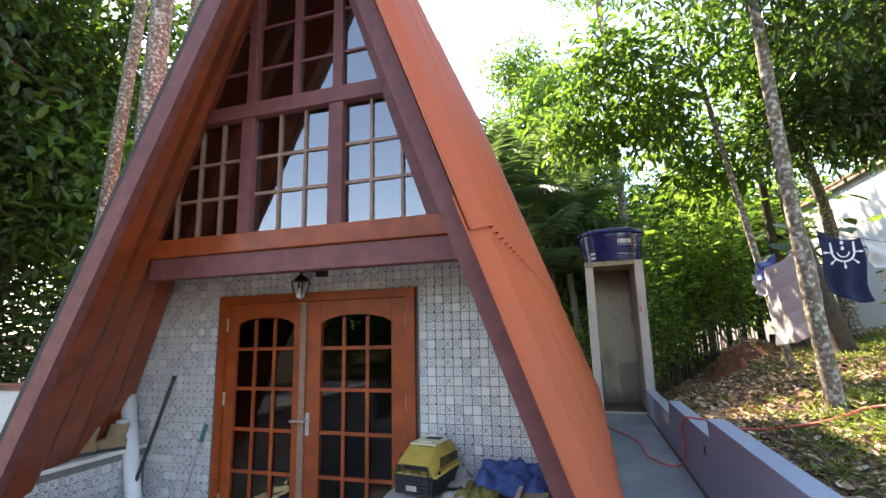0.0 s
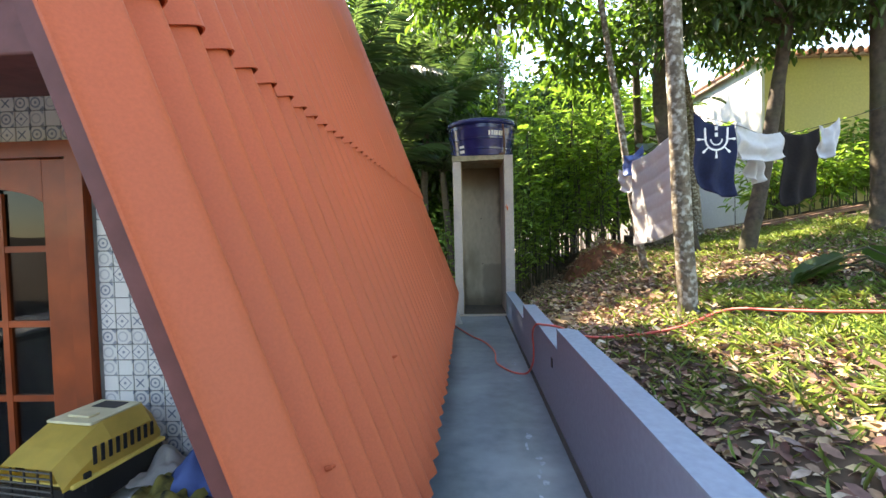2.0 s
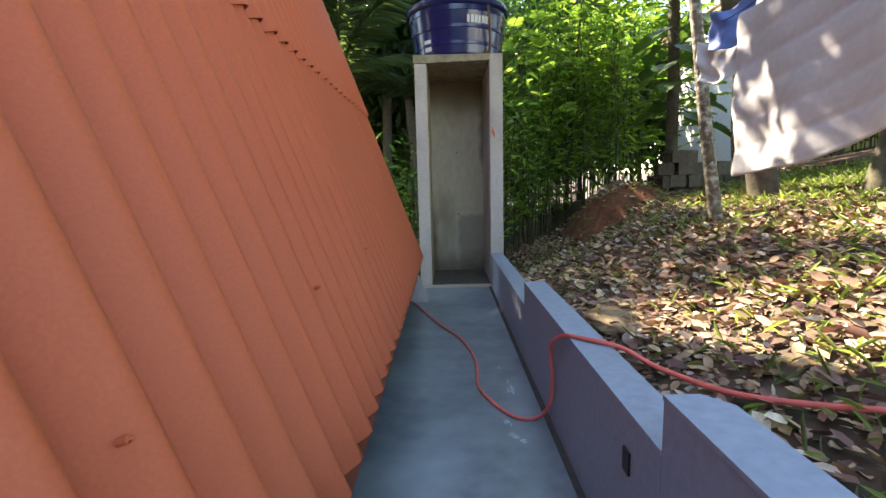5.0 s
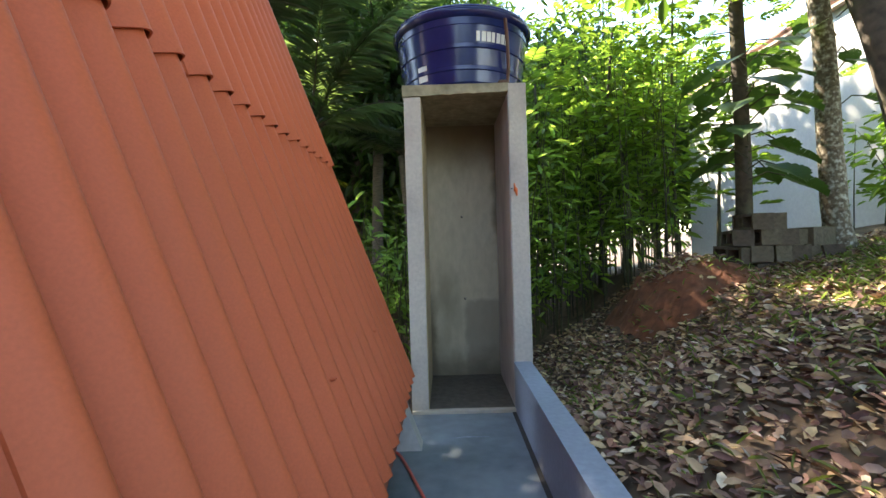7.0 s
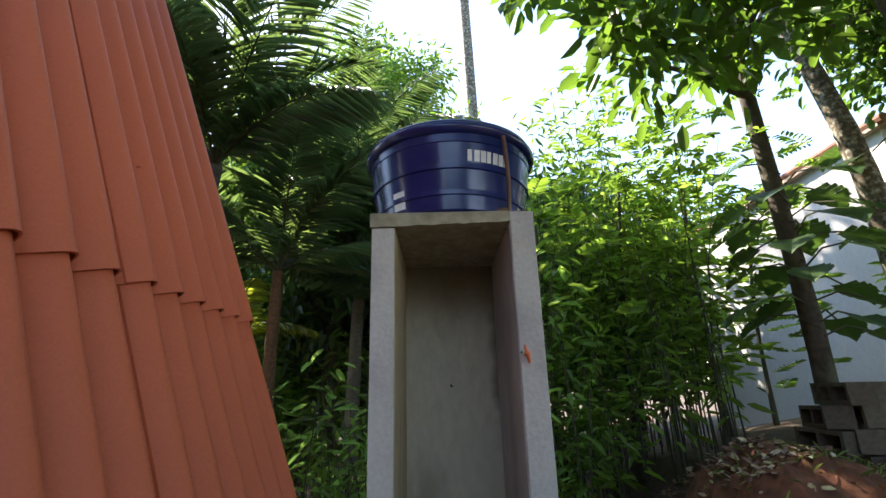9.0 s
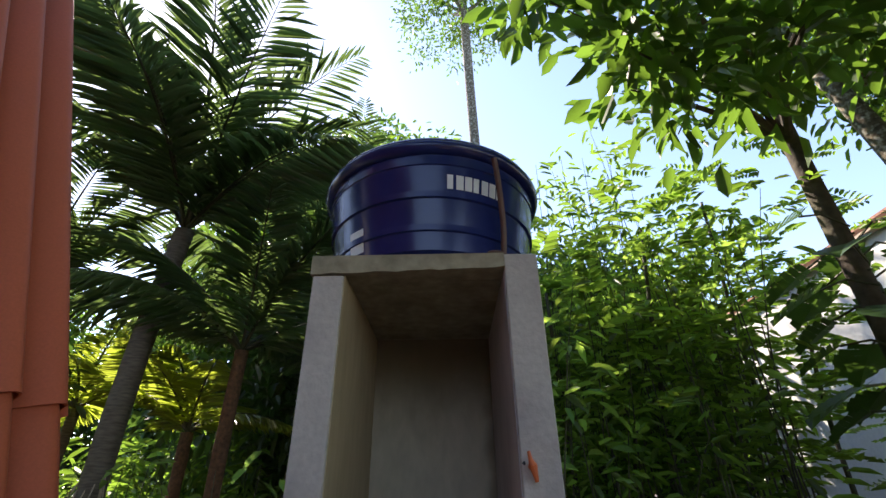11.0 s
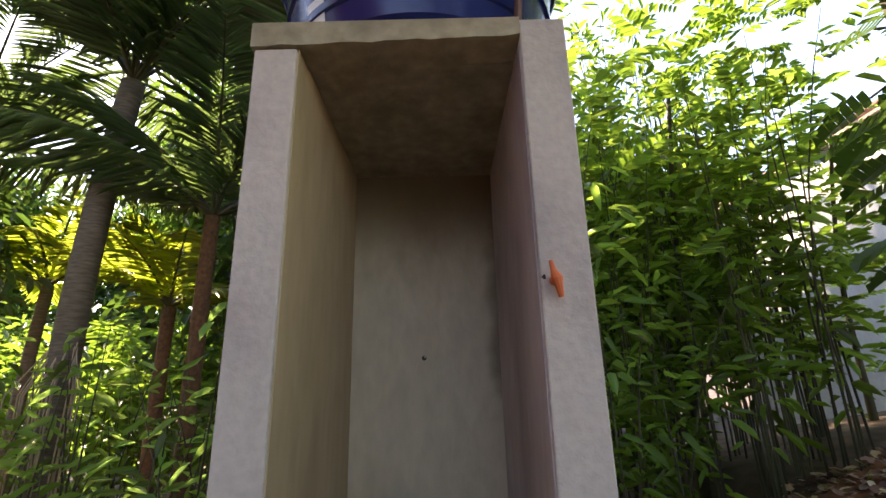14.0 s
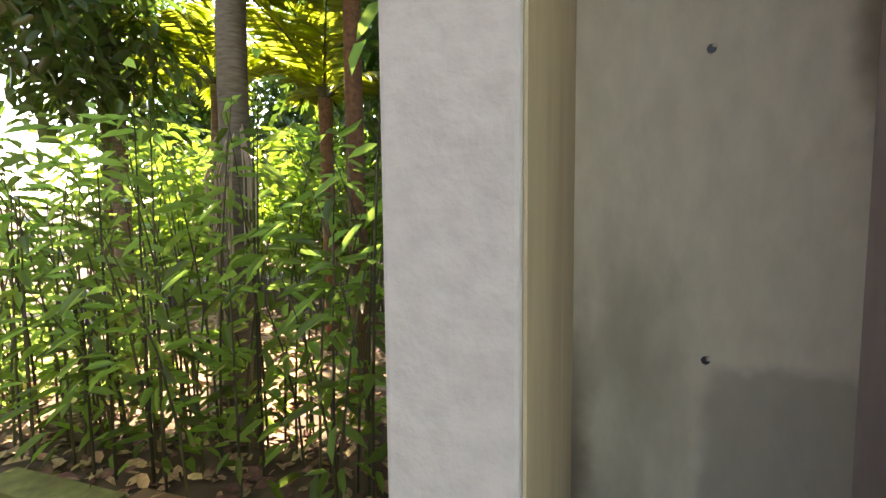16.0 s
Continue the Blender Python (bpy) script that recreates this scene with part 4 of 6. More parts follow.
broadleaf("tree", "short leaning trunk at the edge of the washing line", [(3.6, 6.6, 0.88), (3.65, 6.6, 1.2), (3.85, 6.65, 2.0), (4.1, 6.7, 3.4), (4.4, 6.8, 5.0)], 0.11, 0.06,
          [((4.6, 6.8, 5.4), (1.4, 1.4, 0.8)), ((3.6, 6.2, 4.6), (1.0, 1.0, 0.5)), ((3.0, 6.6, 4.0), (0.9, 0.7, 0.4))], M["leafdark"], M["darkbark"], clump=80)
broadleaf("tree", "dark straight tree on the bank", [(5.0, 6.4, 1.2), (5.0, 6.4, 2.0), (4.95, 6.4, 4.0), (4.9, 6.5, 6.5)], 0.11, 0.07,
          [((4.9, 6.5, 6.2), (1.7, 1.5, 1.0)), ((4.9, 6.4, 4.3), (1.2, 1.1, 0.6))], M["leafdark"], M["darkbark"], clump=110)
for x, y, h, rr in ((6.6, 10.6, 6.5, 0.1), (7.6, 8.6, 7.5, 0.12), (5.9, 4.2, 7.0, 0.12)):
    dx, z = random.uniform(-0.5, 0.3), gzv(x, y)
    broadleaf("tree", "slim forest tree with an open leafy crown", [(x, y, z - 0.1), (x, y, z + 0.5), (x + dx * 0.4, y, z + h * 0.5), (x + dx, y + 0.2, z + h)], rr, rr * 0.5,
              [((x + dx, y, z + h * 0.95), (1.5, 1.4, 1.0)), ((x + 0.4, y - 0.4, z + h * 0.68), (1.2, 1.2, 0.7))], M[random.choice(["leaf", "leafbright", "leafdark"])], M["darkbark"], clump=130, group="forest trees")

# forest behind, on all sides
def forest_tree(x, y, h, mat, r=0.12, crown=1.8):
    z = gzv(x, y)
    lean = random.uniform(-0.6, 0.6)
    broadleaf("tree", "tall forest tree with a loose leafy crown", [(x, y, z - 0.2), (x, y, z + 1), (x + lean * 0.4, y, z + h * 0.5), (x + lean, y, z + h)], r, r * 0.45,
              [((x + lean + random.uniform(-1, 1), y + random.uniform(-1, 1), z + h * f), (crown, crown, crown * 0.7)) for f in (0.55, 0.78, 1.0)],
              M[mat], M["bark" if random.random() < 0.4 else "darkbark"], clump=85, per=26, size=(0.18, 0.34), spread=0.32, group="forest trees")


mats = ["leaf", "leafdark", "leafbright", "leaf"]
for i in range(13):
    forest_tree(-3 + i * 1.35 + random.uniform(-0.5, 0.5), 16 + random.uniform(-1.5, 5), random.uniform(6, 9) if i < 3 else random.uniform(3.4, 5.0), mats[i % 4], 0.1, 1.6)
for x, y, h, mt in ((-1.4, 18.5, 5.6, "leafbright"), (0.1, 19.5, 6.2, "leaf"), (1.3, 18.2, 5.4, "leafbright"), (-4.5, 22, 5.6, "leaf"), (-8.0, 21.0, 6.5, "leafdark"), (-11.5, 19, 7.0, "leaf"), (2.7, 17.5, 5.2, "leaf")):
    forest_tree(x, y, h, mt, 0.09, 1.35)
for i in range(5):
    forest_tree(-14 - random.uniform(0, 3), -1 + i * 2.4, random.uniform(8, 10), "leafdark", 0.16, 2.6)
for i in range(5):
    forest_tree(-8.5 - random.uniform(0, 4), 0.5 + i * 1.8, random.uniform(8, 10), "leafdark" if i % 3 else "leaf", 0.16, 2.3)
for i in range(5):
    forest_tree(12 + random.uniform(0, 4), -2 + i * 3.4 + random.uniform(-0.5, 0.5), random.uniform(7, 10), mats[(i + 1) % 4], 0.15, 2.2)
for i in range(7):
    forest_tree(-12 + i * 3.6, -17 - random.uniform(0, 4), random.uniform(4, 6.5), mats[i % 4], 0.14, 2.3)
for x, y, r in ((-5.4, 4.0, 0.18), (-7.3, 6.2, 0.12)):
    z = gzv(x, y)
    broadleaf("tree", "tall pale-trunked tree behind the house", [(x, y, z), (x, y, z + 1.5), (x + 0.04, y, z + 6), (x + 0.15, y + 0.2, z + 13)], r, r * 0.6,
              [((x, y, z + 11.5), (2, 2, 1.2))], M["leafdark"], M["bark"], clump=120, size=(0.15, 0.28), spread=0.3, group="forest trees")
broadleaf("tree", "leaning pale trunk behind the house", [(-6.7, 4.3, gzv(-6.7, 4.3)), (-6.6, 4.3, 1.2), (-6.3, 4.3, 4.6), (-6.0, 4.3, 7.6), (-5.7, 4.4, 11)], 0.1, 0.07,
          [((-5.8, 4.6, 10.5), (1.6, 1.6, 1.0))], M["leafdark"], M["bark"], clump=90, size=(0.15, 0.28), spread=0.3, group="forest trees")
z = gzv(1.0, 14)
broadleaf("tree", "very tall thin tree behind the water tank", [(1.35, 14, z), (1.35, 14, z + 2), (1.25, 14, z + 7), (1.1, 14, z + 14)], 0.13, 0.1,
          [((0.6, 14.4, z + 6.3), (1.2, 1.0, 0.8)), ((1.0, 14, z + 13), (1.6, 1.6, 1.0))], M["leaf"], M["bark"], clump=120, group="forest trees")

broadleaf("tree", "dark bushy tree beyond the cane", [(-4.7, 11.6, -0.3), (-4.7, 11.6, 0.8), (-4.5, 11.5, 2.2), (-4.4, 11.4, 3.4)], 0.07, 0.03,
          [((-4.4, 11.3, 2.9), (0.9, 0.8, 0.8)), ((-5.2, 11.0, 3.8), (0.9, 0.8, 0.6))], M["leafdark"], M["darkbark"], clump=70, per=22, size=(0.12, 0.22), group="forest trees")
for x, y, h, mt in ((-7.5, 25, 3.2, "leafbright"), (-11, 26, 3.6, "leaf"), (-15, 24, 4.5, "leaf"), (-4, 27, 3.4, "leafbright"), (-0.5, 26, 4.2, "leaf")):
    forest_tree(x, y, h, mt, 0.1, 1.7)
for x, y, h, mt in ((-3.8, 18.5, 9.5, "leaf"), (-2.6, 23, 15.0, "leaf"), (-1.2, 21, 12.5, "leafbright")):
    forest_tree(x, y, h, mt, 0.13, 1.8)

# cane thicket on both sides of the tower
def thicket(name, label, x0, x1, y0, y1, count, height, mat, leafsize, parent_kind="stuff", leaves=34, low=0.25):
    stems, P, W = bmesh.new(), [], []
    for _ in range(count):
        x, y = random.uniform(x0, x1), random.uniform(y0, y1)
        h = height * random.uniform(0.6, 1.15)
        z, lx, ly = gzv(x, y), random.gauss(0, 0.22), random.gauss(0, 0.22)
        pts = [Vector((x + lx * t * t, y + ly * t * t, z - 0.05 + h * t)) for t in (0, 0.3, 0.6, 0.85, 1.0)]
        sweep(pts, [0.009, 0.008, 0.006, 0.004, 0.002], 5, stems)
        for _ in range(leaves):
            t = random.uniform(low, 1.02)
            p = Vector((x + lx * t * t, y + ly * t * t, z + h * t))
            a = random.uniform(0, 6.283)
            d = Vector((math.cos(a), math.sin(a), random.uniform(-0.7, 0.5)))
            P.append(p + d * random.uniform(0, 0.22))
            W.append(d)
    hold = thing(name, label, "undergrowth", kind="stuff", at=((x0 + x1) / 2, y0, gzv((x0 + x1) / 2, y0)))
    part("stems", stems, M["stem"], hold)
    ln = rs.uniform(*leafsize, len(P))
    blades("leaves", mat, np.array(P), ln, ln * 0.28, np.array(W), hold, droop=0.25)
    return hold


thicket("cane_thicket", "dense green cane and bamboo beside the tower", 1.15, 3.15, 9.95, 11.2, 90, 2.8, M["cane"], (0.09, 0.2), low=0.2, leaves=46)
thicket("cane_thicket", "tall leafy bamboo behind the cane", 1.2, 3.5, 10.9, 12.4, 62, 4.4, M["leafbright"], (0.10, 0.19), leaves=52, low=0.3)
thicket("cane_thicket", "sunlit cane behind the tower", -5.0, 0.0, 9.8, 10.75, 150, 2.0, M["canelit"], (0.10, 0.21), leaves=20, low=0.1)
thicket("cane_thicket", "bright undergrowth far behind the tower", -9, 0.5, 13.6, 17, 210, 2.8, M["leafbright"], (0.2, 0.36), leaves=40)
thicket("cane_thicket", "shrubs along the far side of the yard", 6.0, 9.5, 9.9, 11.4, 90, 1.5, M["leafbright"], (0.12, 0.24), leaves=40)
# out of view, added only to darken what the door glass reflects
thicket("cane_thicket", "unseen green thicket added behind the camera for the door reflections", -11.0, 9.0, -13.0, -10.5, 170, 3.4, M["leafdark"], (0.22, 0.4), leaves=34, low=0.02)
thicket("cane_thicket", "dark shrubs along the far boundary", -14.0, -10.0, 2.0, 10.5, 200, 4.2, M["leafdark"], (0.2, 0.36), leaves=40, low=0.05)
thicket("cane_thicket", "dark shrubs beside the house", -8.5, -4.9, 4.8, 9.0, 260, 2.6, M["leafdark"], (0.15, 0.3), leaves=46)


def feather_bush(name, base, top, n, spread_r, mat):
    """A young tree with feathered leaves: stalks with pairs of leaflets."""
    tree = thing(name, "young tree with feathered bright green leaves", "tree", "feather-leaved trees", at=base)
    pts = trunk_of(tree, [base, ((base[0] + top[0]) / 2, base[1], (base[2] + top[2]) / 2), top], 0.03, 0.015, M["stem"], 7, 8)
    P, W, L = [], [], []
    for _ in range(n):
        c = pts[random.randrange(2, len(pts))] + Vector((random.gauss(0, spread_r), random.gauss(0, spread_r), random.gauss(0.2, spread_r * 0.8)))
        a, ln = random.uniform(0, 6.283), random.uniform(0.3, 0.5)
        d = Vector((math.cos(a), math.sin(a), random.uniform(0.0, 0.6))).normalized()
        s = d.cross(Vector((0, 0, 1))).normalized()
        for k in range(1, 8):
            for q in (-1, 1):
                P.append(c + d * ln * k / 8 - Vector((0, 0, 0.06 * (k / 8) ** 2)))
                W.append(s * q + d * 0.6)
                L.append(0.15 * (1.1 - 0.5 * k / 8))
    blades("crown", mat, np.array(P), np.array(L), np.array(L) * 0.36, np.array(W), tree)


feather_bush("young_tree", (2.3, 10.6, 0.75), (2.45, 10.4, 3.9), 75, 0.42, M["leafbright"])
feather_bush("young_tree", (1.7, 10.9, 0.6), (1.55, 10.7, 3.4), 60, 0.38, M["leafbright"])
feather_bush("young_tree", (3.6, 11.2, 0.9), (3.5, 11.0, 4.6), 110, 0.42, M["leafbright"])
feather_bush("young_tree", (4.4, 11.6, 0.9), (4.5, 11.3, 4.0), 100, 0.45, M["leafbright"])

# palms
palm("palm", "dark palm with long drooping feathered fronds", [(-2.5, 11.0, -0.3), (-2.47, 11.0, 0.8), (-2.43, 11.0, 2.8), (-2.32, 11.0, 4.35)], 0.12, 0.10, 11, 3.2, M["palm"], M["palmbark"], pitch=(0.2, 1.15), ll=0.8, hang=0.2, width=0.03,
     aims=((-0.25, 1.0, 3.3), (-1.2, 1.1, 3.0), (-0.9, 0.55, 3.2), (-0.5, 0.3, 2.8), (-1.9, 0.9, 3.2), (-1.4, 0.35, 2.8), (-2.6, 0.7, 3.0)))
# fronds of this low palm are added to block sun from the walkway
palm("palm", "low dark palm with a reddish fibrous trunk", [(-1.5, 11.2, -0.3), (-1.5, 11.2, 0.8), (-1.48, 11.15, 1.8), (-1.45, 11.1, 3.0)], 0.075, 0.065, 11, 2.2, M["palm"], M["fibre"], 0.9, pitch=(0.1, 1.1), ll=0.6, hang=0.35, width=0.028)
palm("palm", "palm with upright fronds further back", [(-0.9, 13.2, -0.3), (-0.9, 13.2, 1.5), (-0.8, 13.2, 4.2)], 0.12, 0.09, 16, 2.9, M["palm"], M["palmbark"], 1.1, ll=0.68, hang=0.25, width=0.03)
palm("palm", "sunlit yellow-green palm behind the cane", [(-4.0, 12.4, -0.3), (-4.0, 12.4, 1.2), (-3.95, 12.4, 2.7)], 0.07, 0.06, 11, 1.5, M["palmlit"], M["palmbark"], 0.4, ll=0.42, hang=0.2)
palm("palm", "sunlit yellow-green palm behind the tower", [(-2.5, 12.4, -0.3), (-2.5, 12.4, 1.0), (-2.45, 12.3, 2.4)], 0.08, 0.07, 10, 1.4, M["palmlit"], M["fibre"], 2.0, ll=0.4, hang=0.2)
palm("palm", "tall palm behind the house roof", [(-1.6, 14.5, -0.3), (-1.5, 14.5, 3.0), (-1.2, 14.4, 6.3)], 0.14, 0.1, 13, 3.0, M["palm"], M["palmbark"], 0.7, ll=0.72, width=0.034)
palm("palm", "palm with one long arching frond", [(-0.2, 12.6, -0.3), (-0.2, 12.6, 1.0), (-0.35, 12.6, 2.9)], 0.1, 0.08, 7, 2.0, M["palm"], M["palmbark"], 0.3, ll=0.5, aims=((-0.2, 0.85, 2.4),))
palm("palm", "palm with grey-green fronds beside the dark palm", [(-4.5, 11.6, -0.3), (-4.5, 11.6, 1.2), (-4.45, 11.6, 4.0)], 0.09, 0.08, 12, 2.4, M["palm"], M["palmbark"], 0.5, pitch=(0.0, 1.1), ll=0.6, hang=0.3, width=0.028)
strands = thing("palm_fruit_stalk", "pale hanging palm fruit strands on the trunk", "plant", at=(-2.43, 10.95, 0.9))
for _ in range(26):
    x, y = -2.42 + random.gauss(0, 0.16), 10.95 + random.gauss(0, 0.12)
    part("strand", sweep([(x * 0.3 - 2.43 * 0.7, 10.98, 1.95), (x, y, 1.5), (x + random.gauss(0, 0.03), y, random.uniform(0.5, 1.0))], 0.006, 4), M["oldwood"], strands)


def monstera(name, base, height, n, size, label):
    """A climbing plant with big split leaves."""
    plant = thing(name, label, "plant", at=base)
    for k in range(n):
        a, e = k * 2.4 + random.uniform(-0.4, 0.4), random.uniform(-0.1, 0.5)
        z = base[2] + height * (k + 0.5) / n
        st = Vector((base[0], base[1], z))
        tip = st + Vector((math.cos(a), math.sin(a), e)) * size * 0.9
        part("stalk", sweep([st, (st + tip) / 2 + Vector((0, 0, 0.06)), tip], 0.008, 5), M["stem"], plant)
        s = size * random.uniform(0.8, 1.2)
        d = (Vector((math.cos(a), math.sin(a), -0.5))).normalized()
        side = d.cross(Vector((0, 0, 1))).normalized()
        up = side.cross(d)
        bm = bmesh.new()
        spine = [bm.verts.new(tip + d * s * t - Vector((0, 0, 0.12 * s * t * t))) for t in np.linspace(0, 1, 8)]
        for q in (-1, 1):
            for i in range(7):
                t = (i + 0.5) / 7
                w = s * 0.48 * math.sin(math.pi * min(1, t * 0.85 + 0.15)) ** 0.7
                a1 = bm.verts.new(tip + d * s * (t * 0.98 - 0.064) + side * q * w + up * w * 0.15)
                a2 = bm.verts.new(tip + d * s * (t * 0.98 + 0.064) + side * q * w * 0.96 + up * w * 0.12)
                bm.faces.new((spine[i], spine[i + 1], a2, a1))
        part("split_leaf", bm, M["leafdark"], plant)


monstera("monstera", (3.43, 9.42, 1.9), 1.45, 26, 0.36, "climbing plant with big split leaves on the dark trunk")
monstera("monstera", (3.15, 4.15, 0.95), 0.25, 12, 0.3, "low plant with big dark split leaves on the bank")
monstera("monstera", (4.5, 9.6, 2.6), 1.3, 7, 0.26, "climbing plant on the vine-grown trunk")

# fallen leaves and grass
def scatter(name, label, mat, n, x0, x1, y0, y1, size, flat, keep, wide=0.5, up=0.0):
    P, W = [], []
    while len(P) < n:
        x, y = random.uniform(x0, x1), random.uniform(y0, y1)
        if random.random() > keep(x, y):
            continue
        a = random.uniform(0, 6.283)
        P.append((x, y, ground_z(x, y) + mound_h(x, y) + random.uniform(0.004, 0.03)))
        W.append((math.cos(a), math.sin(a), up + random.uniform(-flat, flat)))
    ln = rs.uniform(*size, n)
    ob = blades(name, mat, np.array(P), ln, ln * wide, np.array(W), fold=0.2, droop=-0.1 if up == 0 else 0.3)
    return tagged(ob, label, "ground cover", kind="stuff")


def grassy(x, y):
    g = math.exp(-((x - 2.5) / 0.75) ** 2 - ((y - 3.2) / 1.2) ** 2) + 0.5 * math.exp(-((x - 5.0) / 1.6) ** 2 - ((y - 7.4) / 1.2) ** 2)
    return max(0.0, min(1.0, g * 1.3 * (0.6 + 0.8 * noise.noise((x * 1.7, y * 1.7, 5)))))


def bare(x, y):
    """The steep clay faces hold few leaves."""
    steep = abs(mound_h(x, y + 0.06) - mound_h(x, y - 0.06)) + abs(mound_h(x + 0.06, y) - mound_h(x - 0.06, y))
    return 0.06 if steep > 0.045 else 1.0


scatter("leaf_litter", "thick layer of brown fallen leaves", M["litter"], 30000, 1.02, 6.5, 0.6, 10.2, (0.03, 0.085), 0.45, lambda x, y: (1.0 - 0.6 * grassy(x, y)) * (1 if x < 3.8 else 0.3) * bare(x, y))
scatter("leaf_litter", "pale dry leaves among the litter", M["litterpale"], 9000, 1.02, 6.0, 0.6, 10.2, (0.03, 0.08), 0.45, lambda x, y: (1.0 - 0.7 * grassy(x, y)) * bare(x, y))
scatter("leaf_litter", "fallen leaves behind the tower", M["litter"], 4000, -5, 1.2, 9.6, 14, (0.06, 0.14), 0.3, lambda x, y: 1)
scatter("grass", "patchy short green grass on the bank", M["grass"], 18000, 1.05, 6.5, -1.0, 9.5, (0.04, 0.11), 0.6, lambda x, y: grassy(x, y) + 0.03, wide=0.11, up=1.0)
scatter("grass", "coarse grass blades in tufts", M["grass"], 2600, 1.1, 4.5, 0.5, 8.5, (0.05, 0.11), 0.6, lambda x, y: grassy(x, y) * max(0, noise.noise((x * 4, y * 4, 1))), wide=0.13, up=0.8)


# ---- yard things ----
mound_nx, mound_ny = 64, 48
data = bpy.data.meshes.new("earth_mound")
rows = [[(1.7 + 1.75 * i / mound_nx, 8.3 + 1.75 * j / mound_ny) for i in range(mound_nx + 1)] for j in range(mound_ny + 1)]
data.from_pydata([(x, y, ground_z(x, y) + mound_h(x, y) - 0.015 + 0.06 * min(1, mound_h(x, y) * 8) * (noise.noise((x * 9, y * 9, 4)) + 0.6 * noise.noise((x * 21, y * 21, 4)))) for row in rows for x, y in row], [],
                 [(j * (mound_nx + 1) + i, j * (mound_nx + 1) + i + 1, (j + 1) * (mound_nx + 1) + i + 1, (j + 1) * (mound_nx + 1) + i) for j in range(mound_ny) for i in range(mound_nx)])
tagged(link("earth_mound", data, M["redsoil"], smooth=True), "mound of dug red clay at the foot of the cane", "earth mound")


def concrete_block(m):
    """A hollow block, 39 x 19 x 14 cm, with two open cores."""
    bm = bmesh.new()
    L, H, D, w = 0.39, 0.19, 0.16, 0.028
    for b in ((-L / 2, L / 2, -D / 2, -D / 2 + w, 0, H), (-L / 2, L / 2, D / 2 - w, D / 2, 0, H), (-L / 2, -L / 2 + w, -D / 2 + w, D / 2 - w, 0, H),
              (L / 2 - w, L / 2, -D / 2 + w, D / 2 - w, 0, H), (-w / 2, w / 2, -D / 2 + w, D / 2 - w, 0, H)):
        box(bm, *b)
    ob = part("concrete_block", bm, M["block"])
    ob.matrix_world = m
    return tagged(ob, "weathered grey hollow concrete block in a pile", "concrete block", "block pile")


first = None
base_z = 0.93
for row, (n, x0) in enumerate(((7, 3.2), (6, 3.2), (4, 3.26), (2, 3.36))):
    for i in range(n):
        x = x0 + i * 0.178
        slip = 1 if i > 3 else 0.25
        m = pose(x + random.uniform(-0.012, 0.012), 9.48 + random.uniform(-0.06, 0.06), base_z + 0.163 * row + 0.08 - 0.02 * max(0, i - 3), 90 + random.uniform(-5, 5) * slip, random.uniform(-12, 12) * slip, 90 + random.uniform(-16, 10))
        if first is None:
            first = concrete_block(m)
        else:
            copy_thing(first, m)
for x, y, z, a in ((4.12, 9.45, base_z + 0.31, 24), (4.5, 9.35, 1.0, 60), (4.68, 9.5, 1.02, 10)):
    copy_thing(first, pose(x, y, z, 0, 0, a))

sand = bmesh.new()
bmesh.ops.create_icosphere(sand, subdivisions=3, radius=1.0)
for v in sand.verts:
    r = 1 + 0.3 * noise.noise(v.co * 2.5)
    v.co = Vector((1.40 + v.co.x * 0.30 * r, 5.4 + v.co.y * 0.34 * r, 0.475 + v.co.z * 0.04 * r + 0.01 * noise.noise(v.co * 9)))
tagged(part("sand_heap", sand, M["sand"], smooth=True), "small heap of pale sandy soil among the leaves", "sand heap")

# pale soil sheet added so the ground beyond the cane looks sunlit
path = bpy.data.meshes.new("sunlit_soil")
cols, steps = 40, 16
path.from_pydata([(-6.5 + 6.6 * i / cols, 11.0 + 2.3 * j / steps + 0.25 * noise.noise((i * 0.3, j * 0.3, 6)), ground_z(-6.5 + 6.6 * i / cols, 11.0 + 2.3 * j / steps) + 0.012 + 0.02 * noise.noise((i * 0.5, j * 0.5, 2))) for j in range(steps + 1) for i in range(cols + 1)], [],
                 [(j * (cols + 1) + i, j * (cols + 1) + i + 1, (j + 1) * (cols + 1) + i + 1, (j + 1) * (cols + 1) + i) for j in range(steps) for i in range(cols)])
tagged(link("sunlit_soil", path, M["sand"], smooth=True), "pale soil sheet standing in for sunlit ground behind the cane", "path", kind="structure")
old_plank = part("plank", boxes((-2.05, -1.5, 9.62, 9.78, -0.29, -0.245), bevel=0.006), M["plank"])
tagged(old_plank, "brown weathered plank lying at the foot of the cane", "plank")
mossy_plank = part("plank", boxes((-2.95, -2.08, 9.50, 9.70, -0.29, -0.235), bevel=0.006), M["mossyplank"])
tagged(mossy_plank, "mossy green plank lying at the foot of the cane", "plank")

# garden hose over the wall
keys = [(-0.06, 7.75, 0.012), (0.03, 7.62, 0.012), (0.256, 6.97, 0.012), (0.443, 6.55, 0.012), (0.53, 6.1, 0.012), (0.522, 5.70, 0.012), (0.58, 5.49, 0.012), (0.68, 5.315, 0.012), (0.79, 5.29, 0.014), (0.84, 5.22, 0.12), (0.85, 5.2, 0.26), (0.845, 5.22, 0.42), (0.845, 5.0, 0.545),
        (0.90, 4.92, 0.563), (1.02, 4.80, 0.563), (1.10, 4.6, 0.55), (1.25, 4.3, 0.565), (1.6, 3.95, 0.70), (1.95, 3.95, 0.82), (2.1, 3.7, 0.86), (2.3, 3.4, 0.90), (2.6, 3.2, 0.95), (3.2, 3.4, 1.08), (4.2, 3.3, 1.22)]
